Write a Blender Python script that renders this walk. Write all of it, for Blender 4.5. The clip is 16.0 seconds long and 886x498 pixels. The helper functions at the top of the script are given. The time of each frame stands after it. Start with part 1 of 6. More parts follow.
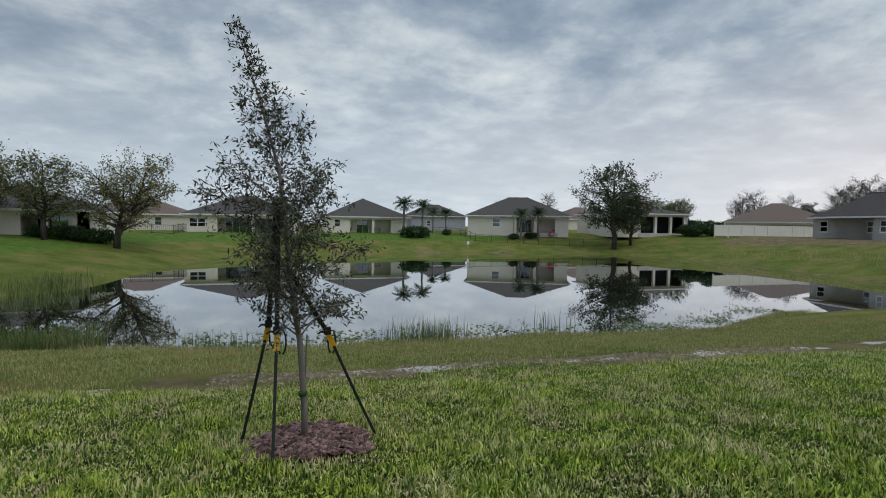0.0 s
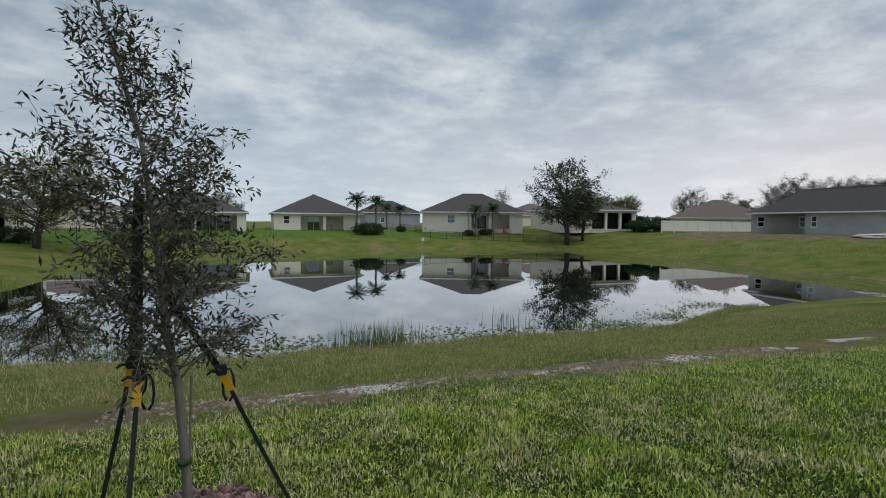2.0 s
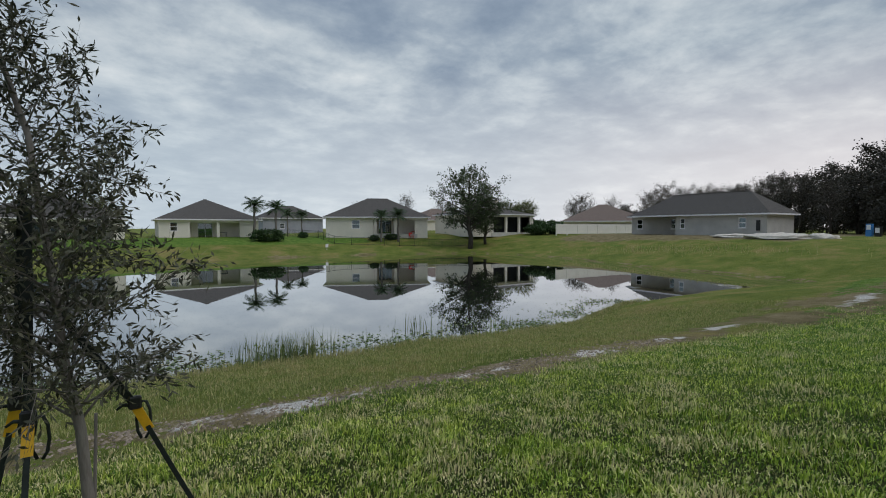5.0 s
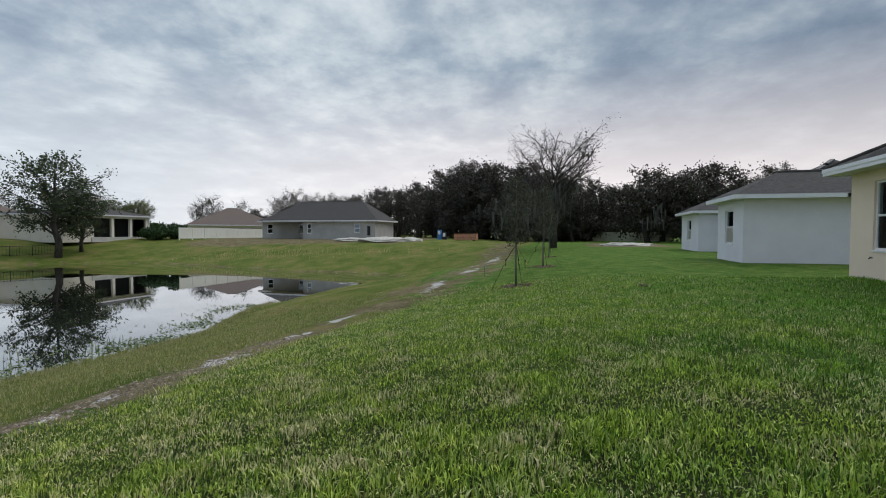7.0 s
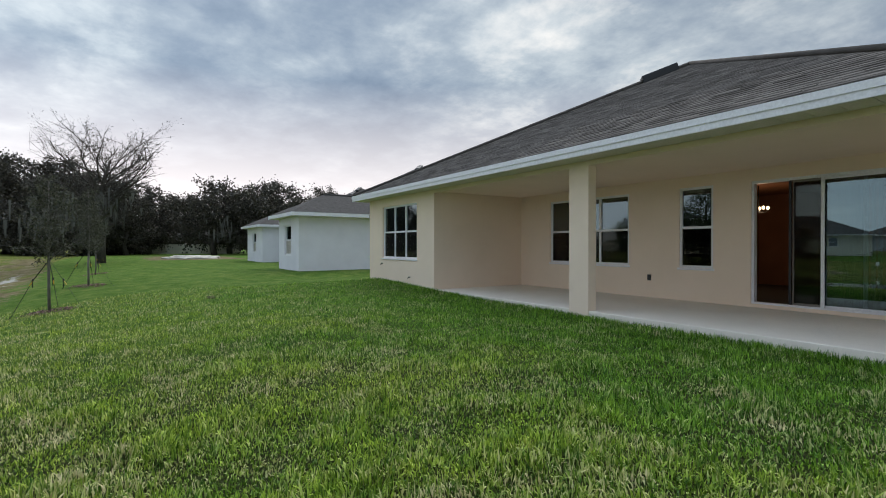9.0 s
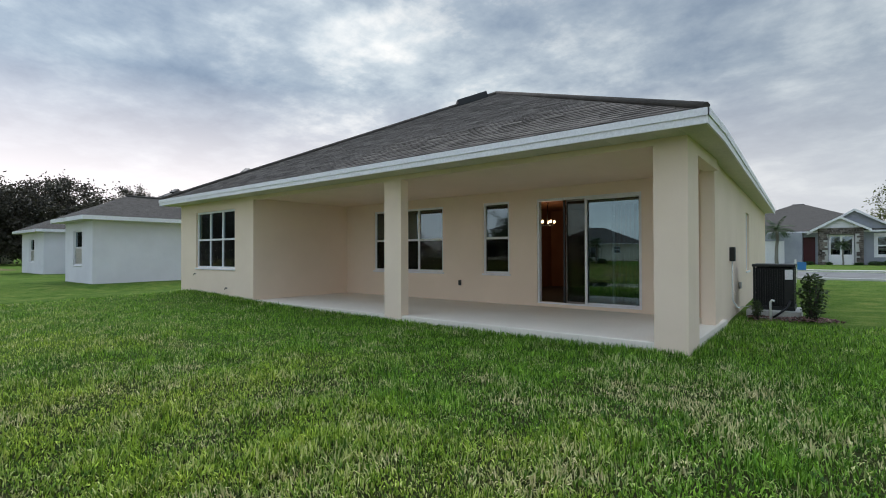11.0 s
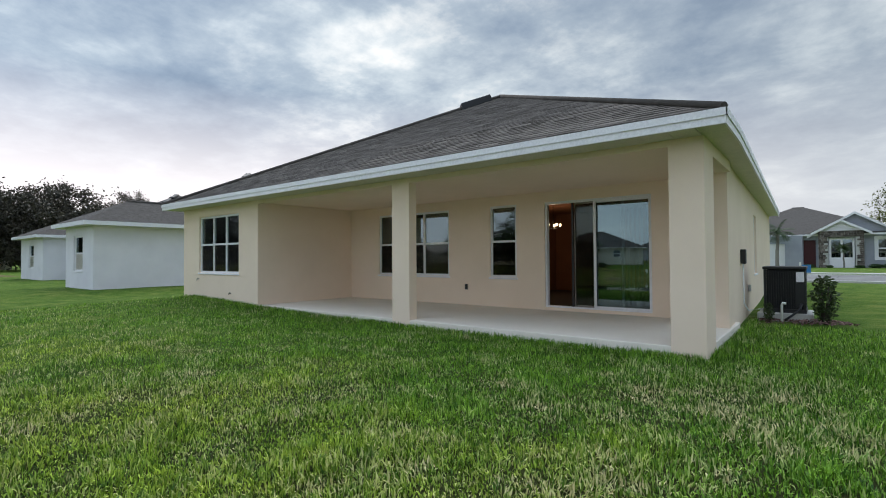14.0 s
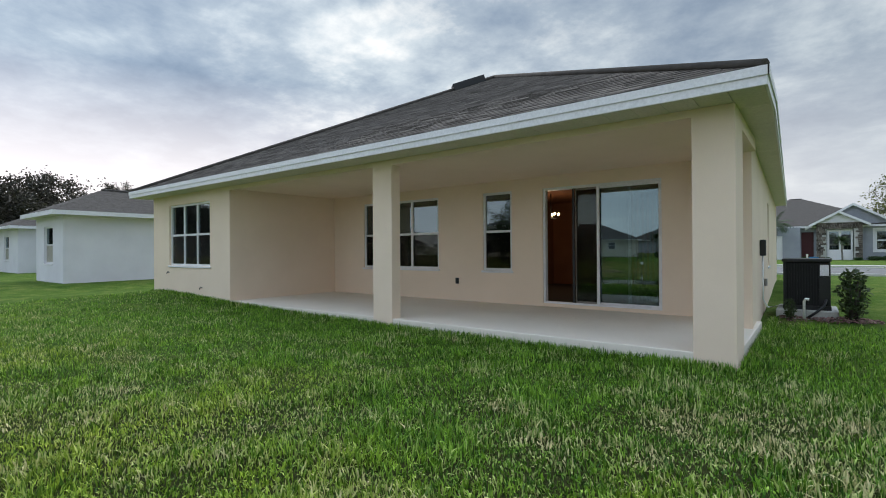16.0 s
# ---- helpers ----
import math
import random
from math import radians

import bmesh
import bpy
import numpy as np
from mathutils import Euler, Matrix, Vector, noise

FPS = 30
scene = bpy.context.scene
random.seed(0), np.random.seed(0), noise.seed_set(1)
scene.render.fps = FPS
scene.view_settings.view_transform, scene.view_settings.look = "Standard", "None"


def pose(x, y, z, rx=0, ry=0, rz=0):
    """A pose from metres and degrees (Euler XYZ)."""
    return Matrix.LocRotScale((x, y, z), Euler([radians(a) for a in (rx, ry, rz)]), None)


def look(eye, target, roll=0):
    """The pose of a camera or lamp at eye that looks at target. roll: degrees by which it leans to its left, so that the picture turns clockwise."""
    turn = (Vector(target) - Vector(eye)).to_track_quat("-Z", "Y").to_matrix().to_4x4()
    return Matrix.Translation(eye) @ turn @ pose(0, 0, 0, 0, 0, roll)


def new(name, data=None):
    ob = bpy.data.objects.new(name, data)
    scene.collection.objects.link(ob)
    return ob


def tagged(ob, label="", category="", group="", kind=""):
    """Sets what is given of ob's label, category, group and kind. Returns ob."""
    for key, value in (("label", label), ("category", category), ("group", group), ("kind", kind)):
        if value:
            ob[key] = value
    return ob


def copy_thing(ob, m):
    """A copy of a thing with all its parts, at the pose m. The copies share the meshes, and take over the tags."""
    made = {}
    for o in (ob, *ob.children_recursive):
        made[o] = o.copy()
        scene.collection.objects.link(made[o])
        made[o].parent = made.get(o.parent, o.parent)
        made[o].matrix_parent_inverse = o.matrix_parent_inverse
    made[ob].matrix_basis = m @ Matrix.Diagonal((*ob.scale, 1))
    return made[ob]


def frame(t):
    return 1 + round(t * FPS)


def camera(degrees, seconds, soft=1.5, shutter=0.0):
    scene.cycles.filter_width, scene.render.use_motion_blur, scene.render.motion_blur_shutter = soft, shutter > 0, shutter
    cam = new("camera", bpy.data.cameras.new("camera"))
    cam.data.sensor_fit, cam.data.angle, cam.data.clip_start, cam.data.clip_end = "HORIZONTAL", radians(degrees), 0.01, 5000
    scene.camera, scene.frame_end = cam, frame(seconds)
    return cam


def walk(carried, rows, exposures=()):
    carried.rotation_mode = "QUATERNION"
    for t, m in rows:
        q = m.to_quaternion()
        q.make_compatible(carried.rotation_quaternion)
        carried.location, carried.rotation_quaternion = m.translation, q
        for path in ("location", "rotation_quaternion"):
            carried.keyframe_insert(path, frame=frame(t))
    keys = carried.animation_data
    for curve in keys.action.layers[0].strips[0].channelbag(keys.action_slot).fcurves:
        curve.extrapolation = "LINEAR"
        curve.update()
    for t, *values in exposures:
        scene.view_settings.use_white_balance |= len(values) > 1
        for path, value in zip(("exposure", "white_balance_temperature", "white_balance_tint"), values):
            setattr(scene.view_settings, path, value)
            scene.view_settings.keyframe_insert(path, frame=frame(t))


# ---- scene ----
# camera and walk
cam = camera(85.0, 16.0, soft=1.0)
PATH = [
    (0, (-0.242, -0.121, 1.456), (0.314, 1.798, 1.361), 0.8),
    (0.5, (-0.186, 0.141, 1.477), (0.4, 2.05, 1.365), 0.8),
    (1, (-0.108, 0.361, 1.468), (0.538, 2.251, 1.359), 0.7),
    (1.5, (0.027, 0.628, 1.456), (0.727, 2.498, 1.342), 0.6),
    (2, (0.112, 0.842, 1.446), (0.844, 2.7, 1.339), 0.6),
    (2.5, (0.087, 1.025, 1.445), (0.863, 2.865, 1.34), 0.7),
    (3, (0.032, 1.165, 1.457), (0.862, 2.982, 1.353), 0.7),
    (3.2, (0.027, 1.19, 1.458), (0.868, 3.001, 1.354), 0.6),
    (5.3, (-0.058, 0.998, 1.450), (1.098, 2.628, 1.365), 0.1),
    (5.5, (-0.041, 0.972, 1.449), (1.173, 2.559, 1.362), 0.2),
    (6, (-0.103, 0.949, 1.439), (1.341, 2.331, 1.357), -0.1),
    (6.5, (-0.074, 0.960, 1.426), (1.643, 1.983, 1.348), -0.2),
    (7, (-0.052, 0.986, 1.408), (1.875, 1.518, 1.345), 0.2),
    (7.5, (-0.22, 1.007, 1.387), (1.778, 0.924, 1.328), 0.4),
    (8, (-0.339, 1.029, 1.394), (1.579, 0.466, 1.344), 0.1),
    (8.5, (-0.439, 1.051, 1.406), (1.363, 0.183, 1.373), 0.1),
    (9, (-0.505, 1.057, 1.422), (1.176, -0.027, 1.412), 0.0),
    (9.5, (-0.604, 1.015, 1.432), (0.949, -0.247, 1.431), -0.2),
    (10, (-0.791, 0.938, 1.442), (0.632, -0.467, 1.443), -0.4),
    (10.2, (-0.853, 0.92, 1.444), (0.523, -0.532, 1.447), -0.3),
    (12.3, (-1.15, 1.07, 1.453), (0.031, -0.544, 1.488), -0.5),
    (12.5, (-1.163, 1.081, 1.452), (0.023, -0.529, 1.488), -0.5),
    (13, (-1.125, 1.086, 1.443), (0.073, -0.515, 1.482), -0.6),
    (13.5, (-0.992, 1.061, 1.434), (0.223, -0.527, 1.47), -0.5),
    (14, (-0.818, 0.997, 1.429), (0.42, -0.574, 1.468), -0.4),
    (14.5, (-0.701, 0.872, 1.419), (0.538, -0.698, 1.45), -0.5),
    (15, (-0.61, 0.639, 1.418), (0.619, -0.939, 1.438), -0.5),
    (15.5, (-0.524, 0.403, 1.417), (0.699, -1.179, 1.439), -0.4),
    (16, (-0.331, 0.17, 1.412), (0.89, -1.415, 1.419), -0.4),
]
walk(cam, [(t, look(eye, target, roll)) for t, eye, target, roll in PATH],
     exposures=[(0, 0.47), (5.5, 0.44), (8.5, 0.96), (16, 1.23)])

# ---- world, sun ----
SUN_AZ, SUN_EL = radians(-140), radians(20)
world = bpy.data.worlds.new("overcast_sky")
scene.world = world
world.use_nodes = True
wn, wl = world.node_tree.nodes, world.node_tree.links
wn.clear()


def wnode(kind, **values):
    n = wn.new(kind)
    for k, v in values.items():
        n.inputs[k].default_value = v
    return n


def wmath(op, a, b=None):
    n = wn.new("ShaderNodeMath")
    n.operation = op
    for i, v in enumerate((a, b)):
        if v is None:
            continue
        if isinstance(v, (int, float)):
            n.inputs[i].default_value = v
        else:
            wl.new(v, n.inputs[i])
    return n.outputs[0]


def wmix(fac, a, b):
    n = wn.new("ShaderNodeMix")
    n.data_type = "RGBA"
    for s, v in ((n.inputs[0], fac), (n.inputs[6], a), (n.inputs[7], b)):
        if isinstance(v, (int, float, tuple)):
            s.default_value = v
        else:
            wl.new(v, s)
    return n.outputs[2]


def wramp(fac, stops):
    n = wn.new("ShaderNodeValToRGB")
    while len(n.color_ramp.elements) < len(stops):
        n.color_ramp.elements.new(0.5)
    for e, (p, c) in zip(n.color_ramp.elements, stops):
        e.position, e.color = p, (*c, 1)
    wl.new(fac, n.inputs[0])
    return n.outputs[0]


sky = wn.new("ShaderNodeTexSky")
sky.sky_type, sky.sun_disc, sky.sun_elevation, sky.sun_rotation = "NISHITA", False, SUN_EL, -SUN_AZ
sky.air_density, sky.dust_density = 1.2, 0.1
coord = wn.new("ShaderNodeTexCoord").outputs["Generated"]
sep = wn.new("ShaderNodeSeparateXYZ")
wl.new(coord, sep.inputs[0])
up = wmath("ADD", wmath("MAXIMUM", sep.outputs[2], 0.0), 0.20)
flat = wn.new("ShaderNodeCombineXYZ")
wl.new(wmath("DIVIDE", sep.outputs[0], up), flat.inputs[0])
wl.new(wmath("DIVIDE", sep.outputs[1], up), flat.inputs[1])


def wnoise(scale, detail, rough, seed, distort=0.3):
    n = wnode("ShaderNodeTexNoise", Scale=scale, Detail=detail, Roughness=rough, Distortion=distort)
    m = wn.new("ShaderNodeMapping")
    m.inputs["Location"].default_value = (seed, seed * 0.7, seed * 0.3)
    wl.new(flat.outputs[0], m.inputs[0])
    wl.new(m.outputs[0], n.inputs["Vector"])
    return n.outputs["Fac"]


big = wnoise(0.80, 4, 0.5, 3.1)
small = wnoise(2.6, 7, 0.58, 7.7, 0.15)
fine = wnoise(7.0, 6, 0.6, 1.3, 0.1)
mixn = wmath("ADD", wmath("ADD", wmath("MULTIPLY", big, 0.42), wmath("MULTIPLY", small, 0.44)), wmath("MULTIPLY", fine, 0.14))
cloud = wramp(mixn, [(0.38, (0.175, 0.235, 0.325)), (0.46, (0.248, 0.315, 0.405)), (0.52, (0.340, 0.408, 0.485)), (0.58, (0.49, 0.555, 0.61)), (0.68, (0.72, 0.76, 0.78))])
low = wramp(wmath("MULTIPLY", sep.outputs[2], 3.0), [(0.0, (1, 1, 1)), (0.35, (0.78, 0.78, 0.78)), (0.95, (0, 0, 0))])
side = wmath("ADD", wmath("MULTIPLY", sep.outputs[0], 0.4), wmath("MULTIPLY", sep.outputs[1], -0.175))
horizon = wramp(wmath("ADD", side, 0.5), [(0.35, (0.60, 0.685, 0.75)), (0.62, (0.77, 0.80, 0.83)), (0.9, (1.20, 1.08, 1.04))])
haze = wmix(wmath("MULTIPLY", low, 0.74), cloud, horizon)
# paler and a little warm low over the side where the sun stands behind the cloud
to_sun = wn.new("ShaderNodeVectorMath")
to_sun.operation = "DOT_PRODUCT"
sun_way = Vector((-math.sin(SUN_AZ) * math.cos(SUN_EL), math.cos(SUN_AZ) * math.cos(SUN_EL), math.sin(SUN_EL)))
wl.new(coord, to_sun.inputs[0])
to_sun.inputs[1].default_value = sun_way
glow = wmath("POWER", wmath("MAXIMUM", to_sun.outputs["Value"], 0.0), 30)
gaps = wramp(wmath("ADD", wmath("MULTIPLY", small, 0.6), wmath("MULTIPLY", fine, 0.4)), [(0.51, (0.0, 0.0, 0.0)), (0.64, (1, 1, 1))])
thin = wmath("MULTIPLY", glow, gaps)
bright = wmix(wmath("MULTIPLY", thin, 0.26), haze, (1.25, 1.12, 1.0, 1))
# an overcast sky is brightest overhead, and here greyer on the sun's side
toward = wmath("ADD", wmath("ADD", wmath("MULTIPLY", sep.outputs[1], 0.14), wmath("MULTIPLY", sep.outputs[0], 0.08)), 0.60)
zen = wramp(sep.outputs[2], [(0.0, (0, 0, 0)), (0.48, (0, 0, 0)), (0.85, (1, 1, 1))])
lift = wmath("MULTIPLY", wmath("ADD", wmath("MULTIPLY", zen, 1.7), 1.0), toward)
scaled = wn.new("ShaderNodeVectorMath")
scaled.operation = "SCALE"
wl.new(bright, scaled.inputs[0])
wl.new(lift, scaled.inputs["Scale"])
overcast = scaled.outputs[0]
# a share of the clear sky's light shows through the cloud
nishita = wmix(0.010, (0, 0, 0, 1), sky.outputs[0])
bg_cloud = wnode("ShaderNodeBackground", Strength=1.0)
bg_sky = wnode("ShaderNodeBackground", Strength=0.05)
wl.new(overcast, bg_cloud.inputs[0])
wl.new(nishita, bg_sky.inputs[0])
both = wn.new("ShaderNodeAddShader")
wl.new(bg_cloud.outputs[0], both.inputs[0])
wl.new(bg_sky.outputs[0], both.inputs[1])
wout = wn.new("ShaderNodeOutputWorld")
wl.new(both.outputs[0], wout.inputs[0])

sun = new("sun", bpy.data.lights.new("sun", "SUN"))
sun.data.energy, sun.data.angle, sun.data.color = 0.9, radians(50), (1.0, 0.96, 0.9)
sun.matrix_world = look((0, 0, 30), Vector((0, 0, 30)) - Vector((-math.sin(SUN_AZ) * math.cos(radians(55)), math.cos(SUN_AZ) * math.cos(radians(55)), math.sin(radians(55)))))

# ---- materials ----
def nodes_of(name):
    m = bpy.data.materials.new(name)
    m.use_nodes = True
    n, l = m.node_tree.nodes, m.node_tree.links
    return m, n, l, n["Principled BSDF"]


def noise_fac(n, l, scale, detail=5, rough=0.55, stretch=None, pos=None):
    t = n.new("ShaderNodeTexNoise")
    t.inputs["Scale"].default_value, t.inputs["Detail"].default_value, t.inputs["Roughness"].default_value = scale, detail, rough
    src = pos or n.new("ShaderNodeNewGeometry").outputs["Position"]
    if stretch:
        mp = n.new("ShaderNodeMapping")
        mp.inputs["Scale"].default_value = stretch
        l.new(src, mp.inputs[0])
        src = mp.outputs[0]
    l.new(src, t.inputs["Vector"])
    return t.outputs["Fac"]


def ramp(n, l, fac, stops):
    r = n.new("ShaderNodeValToRGB")
    while len(r.color_ramp.elements) < len(stops):
        r.color_ramp.elements.new(0.5)
    for e, (p, c) in zip(r.color_ramp.elements, stops):
        e.position, e.color = p, (*c, 1)
    l.new(fac, r.inputs[0])
    return r.outputs[0]


def mixc(n, l, fac, a, b, mode="MIX"):
    m = n.new("ShaderNodeMix")
    m.data_type, m.blend_type = "RGBA", mode
    for s, v in ((m.inputs[0], fac), (m.inputs[6], a), (m.inputs[7], b)):
        if isinstance(v, (int, float)):
            s.default_value = v
        elif isinstance(v, tuple):
            s.default_value = (*v, 1) if len(v) == 3 else v
        else:
            l.new(v, s)
    return m.outputs[2]


def calc(n, l, op, a, b=None):
    m = n.new("ShaderNodeMath")
    m.operation, m.use_clamp = op, False
    for i, v in enumerate((a, b)):
        if v is None:
            continue
        if isinstance(v, (int, float)):
            m.inputs[i].default_value = v
        else:
            l.new(v, m.inputs[i])
    return m.outputs[0]


def bumped(n, l, b, fac, strength, dist):
    k = n.new("ShaderNodeBump")
    k.inputs["Strength"].default_value, k.inputs["Distance"].default_value = strength, dist
    l.new(fac, k.inputs["Height"])
    l.new(k.outputs[0], b.inputs["Normal"])


def surf(name, c1, c2, scale=6.0, rough=0.7, bump=0.2, fine=60.0, dist=0.01, metal=0.0, spec=0.3, stretch=None, each=0.0, grainy=0.11):
    """Two tones in soft blotches, a fine grain over them, and relief."""
    m, n, l, b = nodes_of(name)
    blot, grain = noise_fac(n, l, scale, 4, 0.6, stretch), noise_fac(n, l, fine, 3, 0.6, stretch)
    col = ramp(n, l, blot, [(0.35, c1), (0.65, c2)])
    g = ramp(n, l, grain, [(0.3, (1 - grainy,) * 3), (0.7, (1 + 0.6 * grainy,) * 3)])
    col = mixc(n, l, 1.0, col, g, "MULTIPLY")
    if each:
        rnd = n.new("ShaderNodeObjectInfo").outputs["Random"]
        isl = n.new("ShaderNodeNewGeometry").outputs["Random Per Island"]
        both = calc(n, l, "FRACT", calc(n, l, "ADD", rnd, isl))
        tone = ramp(n, l, both, [(0.0, (1 - each,) * 3), (1.0, (1 + each,) * 3)])
        col = mixc(n, l, 1.0, col, tone, "MULTIPLY")
    l.new(col, b.inputs["Base Color"])
    b.inputs["Roughness"].default_value, b.inputs["Metallic"].default_value = rough, metal
    b.inputs["Specular IOR Level"].default_value = spec
    if bump:
        bumped(n, l, b, grain, bump, dist)
    return m


def plain(name, c, rough=0.5, metal=0.0, spec=0.4):
    return surf(name, tuple(v * 0.93 for v in c), c, 3.0, rough, 0.08, 40.0, 0.004, metal, spec)


def leafy(name, dark, light, dry=None, thin=0.35, tufts=0.0):
    """Leaves and blades: every island its own tone, some light passing through."""
    m, n, l, b = nodes_of(name)
    isl = n.new("ShaderNodeNewGeometry").outputs["Random Per Island"]
    col = ramp(n, l, isl, [(0.0, dark), (1.0, light)])
    if tufts:
        tone = ramp(n, l, noise_fac(n, l, tufts, 3, 0.6), [(0.32, (0.55, 0.66, 0.62)), (0.50, (1, 1, 1)), (0.68, (1.40, 1.30, 1.35))])
        col = mixc(n, l, 1.0, col, tone, "MULTIPLY")
        # lusher towards the houses, their shade painted in too; yellower towards the pond
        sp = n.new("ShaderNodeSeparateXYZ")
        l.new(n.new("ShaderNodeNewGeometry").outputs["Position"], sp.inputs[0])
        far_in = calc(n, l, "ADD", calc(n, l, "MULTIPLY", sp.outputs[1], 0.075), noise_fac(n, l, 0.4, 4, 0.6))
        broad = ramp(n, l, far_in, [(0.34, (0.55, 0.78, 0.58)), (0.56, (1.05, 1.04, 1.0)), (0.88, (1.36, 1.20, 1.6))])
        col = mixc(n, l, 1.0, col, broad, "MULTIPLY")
    if dry:
        patch = noise_fac(n, l, 2.1, 7, 0.70)
        if tufts:
            patch = calc(n, l, "ADD", patch, calc(n, l, "MULTIPLY", sp.outputs[1], 0.010))
            # a straw-coloured patch off the corner of the porch
            away = n.new("ShaderNodeVectorMath")
            away.operation = "DISTANCE"
            l.new(n.new("ShaderNodeNewGeometry").outputs["Position"], away.inputs[0])
            away.inputs[1].default_value = (-0.3, -3.8, 0.2)
            patch = calc(n, l, "ADD", patch, calc(n, l, "MAXIMUM", calc(n, l, "SUBTRACT", 0.15, calc(n, l, "MULTIPLY", away.outputs["Value"], 0.09)), 0.0))
        f = ramp(n, l, calc(n, l, "ADD", patch, calc(n, l, "MULTIPLY", isl, 0.30)), [(0.68, (0, 0, 0)), (0.88, (1, 1, 1))])
        col = mixc(n, l, f, col, dry)
    l.new(col, b.inputs["Base Color"])
    b.inputs["Roughness"].default_value, b.inputs["Specular IOR Level"].default_value = 0.55, 0.25
    tr = n.new("ShaderNodeBsdfTranslucent")
    l.new(col, tr.inputs[0])
    mx = n.new("ShaderNodeMixShader")
    mx.inputs[0].default_value = thin
    l.new(b.outputs[0], mx.inputs[1])
    l.new(tr.outputs[0], mx.inputs[2])
    l.new(mx.outputs[0], n["Material Output"].inputs[0])
    return m


def glassy(name, tint, see=0.9, rough=0.0, ior=1.5, mirror=(1, 1, 1)):
    """A pane: it lets light through and mirrors by Fresnel."""
    m, n, l, b = nodes_of(name)
    n.remove(b)
    t, g, f, x = (n.new("ShaderNode" + k) for k in ("BsdfTransparent", "BsdfGlossy", "Fresnel", "MixShader"))
    t.inputs[0].default_value = (*[v * see for v in tint], 1)
    g.inputs["Roughness"].default_value = rough
    g.inputs["Color"].default_value = (*mirror, 1)
    f.inputs[0].default_value = ior
    l.new(f.outputs[0], x.inputs[0])
    l.new(t.outputs[0], x.inputs[1])
    l.new(g.outputs[0], x.inputs[2])
    l.new(x.outputs[0], n["Material Output"].inputs[0])
    return m


STUCCO = surf("cream_stucco", (0.84, 0.675, 0.535), (0.885, 0.715, 0.575), 0.9, 0.85, 0.35, 110.0, 0.004, grainy=0.03)
WHITE_STUCCO = surf("pale_stucco", (0.73, 0.705, 0.755), (0.785, 0.76, 0.81), 0.9, 0.85, 0.3, 110.0, 0.004, grainy=0.03)
TRIM = surf("white_trim", (0.79, 0.77, 0.80), (0.83, 0.81, 0.84), 2.0, 0.4, 0.05, 30.0, 0.003)
SOFFIT = surf("soffit", (0.64, 0.60, 0.50), (0.70, 0.65, 0.55), 3.0, 0.55, 0.1, 40.0, 0.004)
SHINGLE = surf("asphalt_shingle", (0.094, 0.083, 0.076), (0.128, 0.115, 0.105), 3.5, 0.95, 0.9, 220.0, 0.004, 0, 0.12, None, 0.30)
SHINGLE_FAR = surf("asphalt_roof", (0.070, 0.064, 0.060), (0.108, 0.099, 0.092), 5.0, 0.95, 0.9, 30.0, 0.02, 0, 0.15, (1, 1, 6))
SHINGLE_BROWN = surf("brown_roof", (0.14, 0.105, 0.09), (0.19, 0.15, 0.13), 5.0, 0.95, 0.9, 30.0, 0.02, 0, 0.15, (1, 1, 6))
CONCRETE = surf("porch_concrete", (0.80, 0.72, 0.63), (0.85, 0.77, 0.68), 0.9, 0.8, 0.15, 70.0, 0.003)
KERB = surf("concrete", (0.45, 0.44, 0.42), (0.56, 0.55, 0.53), 1.2, 0.85, 0.3, 50.0, 0.004)
ASPHALT = surf("asphalt", (0.15, 0.15, 0.15), (0.21, 0.21, 0.21), 0.8, 0.9, 0.5, 90.0, 0.005)
GREY_BLOCK = surf("grey_render", (0.42, 0.405, 0.39), (0.50, 0.485, 0.465), 0.7, 0.9, 0.5, 18.0, 0.01)
PALE_WALL = surf("pale_wall", (0.74, 0.69, 0.62), (0.81, 0.76, 0.69), 0.5, 0.85, 0.2, 20.0, 0.005)
GREY_WALL = surf("grey_wall", (0.31, 0.32, 0.37), (0.38, 0.39, 0.44), 0.6, 0.85, 0.2, 30.0, 0.005)
FENCE_WHITE = surf("vinyl_fence", (0.74, 0.72, 0.66), (0.80, 0.78, 0.73), 0.5, 0.5, 0.1, 20.0, 0.004)
BLACK = plain("black_metal", (0.018, 0.018, 0.02), 0.45)
DARK = plain("dark_screen", (0.02, 0.02, 0.022), 0.8)
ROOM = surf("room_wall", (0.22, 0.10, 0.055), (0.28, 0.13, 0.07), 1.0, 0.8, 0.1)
# near-black, the darkness of unlit rooms put into the colour
ROOM_SHADE = plain("room_shade", (0.055, 0.045, 0.04), 0.9)
BLIND = plain("blind_slat", (0.55, 0.52, 0.48), 0.6)
GLASS = glassy("pane_glass", (0.72, 0.78, 0.78), 0.66, 0.0, 2.3, (0.75, 0.95, 1.0))
GLASS_DARK = glassy("tinted_glass", (0.30, 0.32, 0.33), 0.8, 0.0, 2.4, (0.8, 0.95, 1.0))
SCREEN = glassy("insect_screen", (0.80, 0.77, 0.74), 0.9, 0.5, 1.05)
BARK = surf("grey_bark", (0.13, 0.115, 0.10), (0.24, 0.22, 0.20), 14.0, 0.9, 0.9, 70.0, 0.006, 0, 0.2, (1, 1, 0.25))
BARK_DARK = surf("dark_bark", (0.045, 0.038, 0.033), (0.09, 0.08, 0.07), 4.0, 0.95, 0.9, 30.0, 0.02, 0, 0.2, (1, 1, 0.25))
BARK_PALE = surf("pale_bark", (0.16, 0.14, 0.125), (0.26, 0.24, 0.22), 4.0, 0.95, 0.6, 30.0, 0.02, 0, 0.2, (1, 1, 0.25))
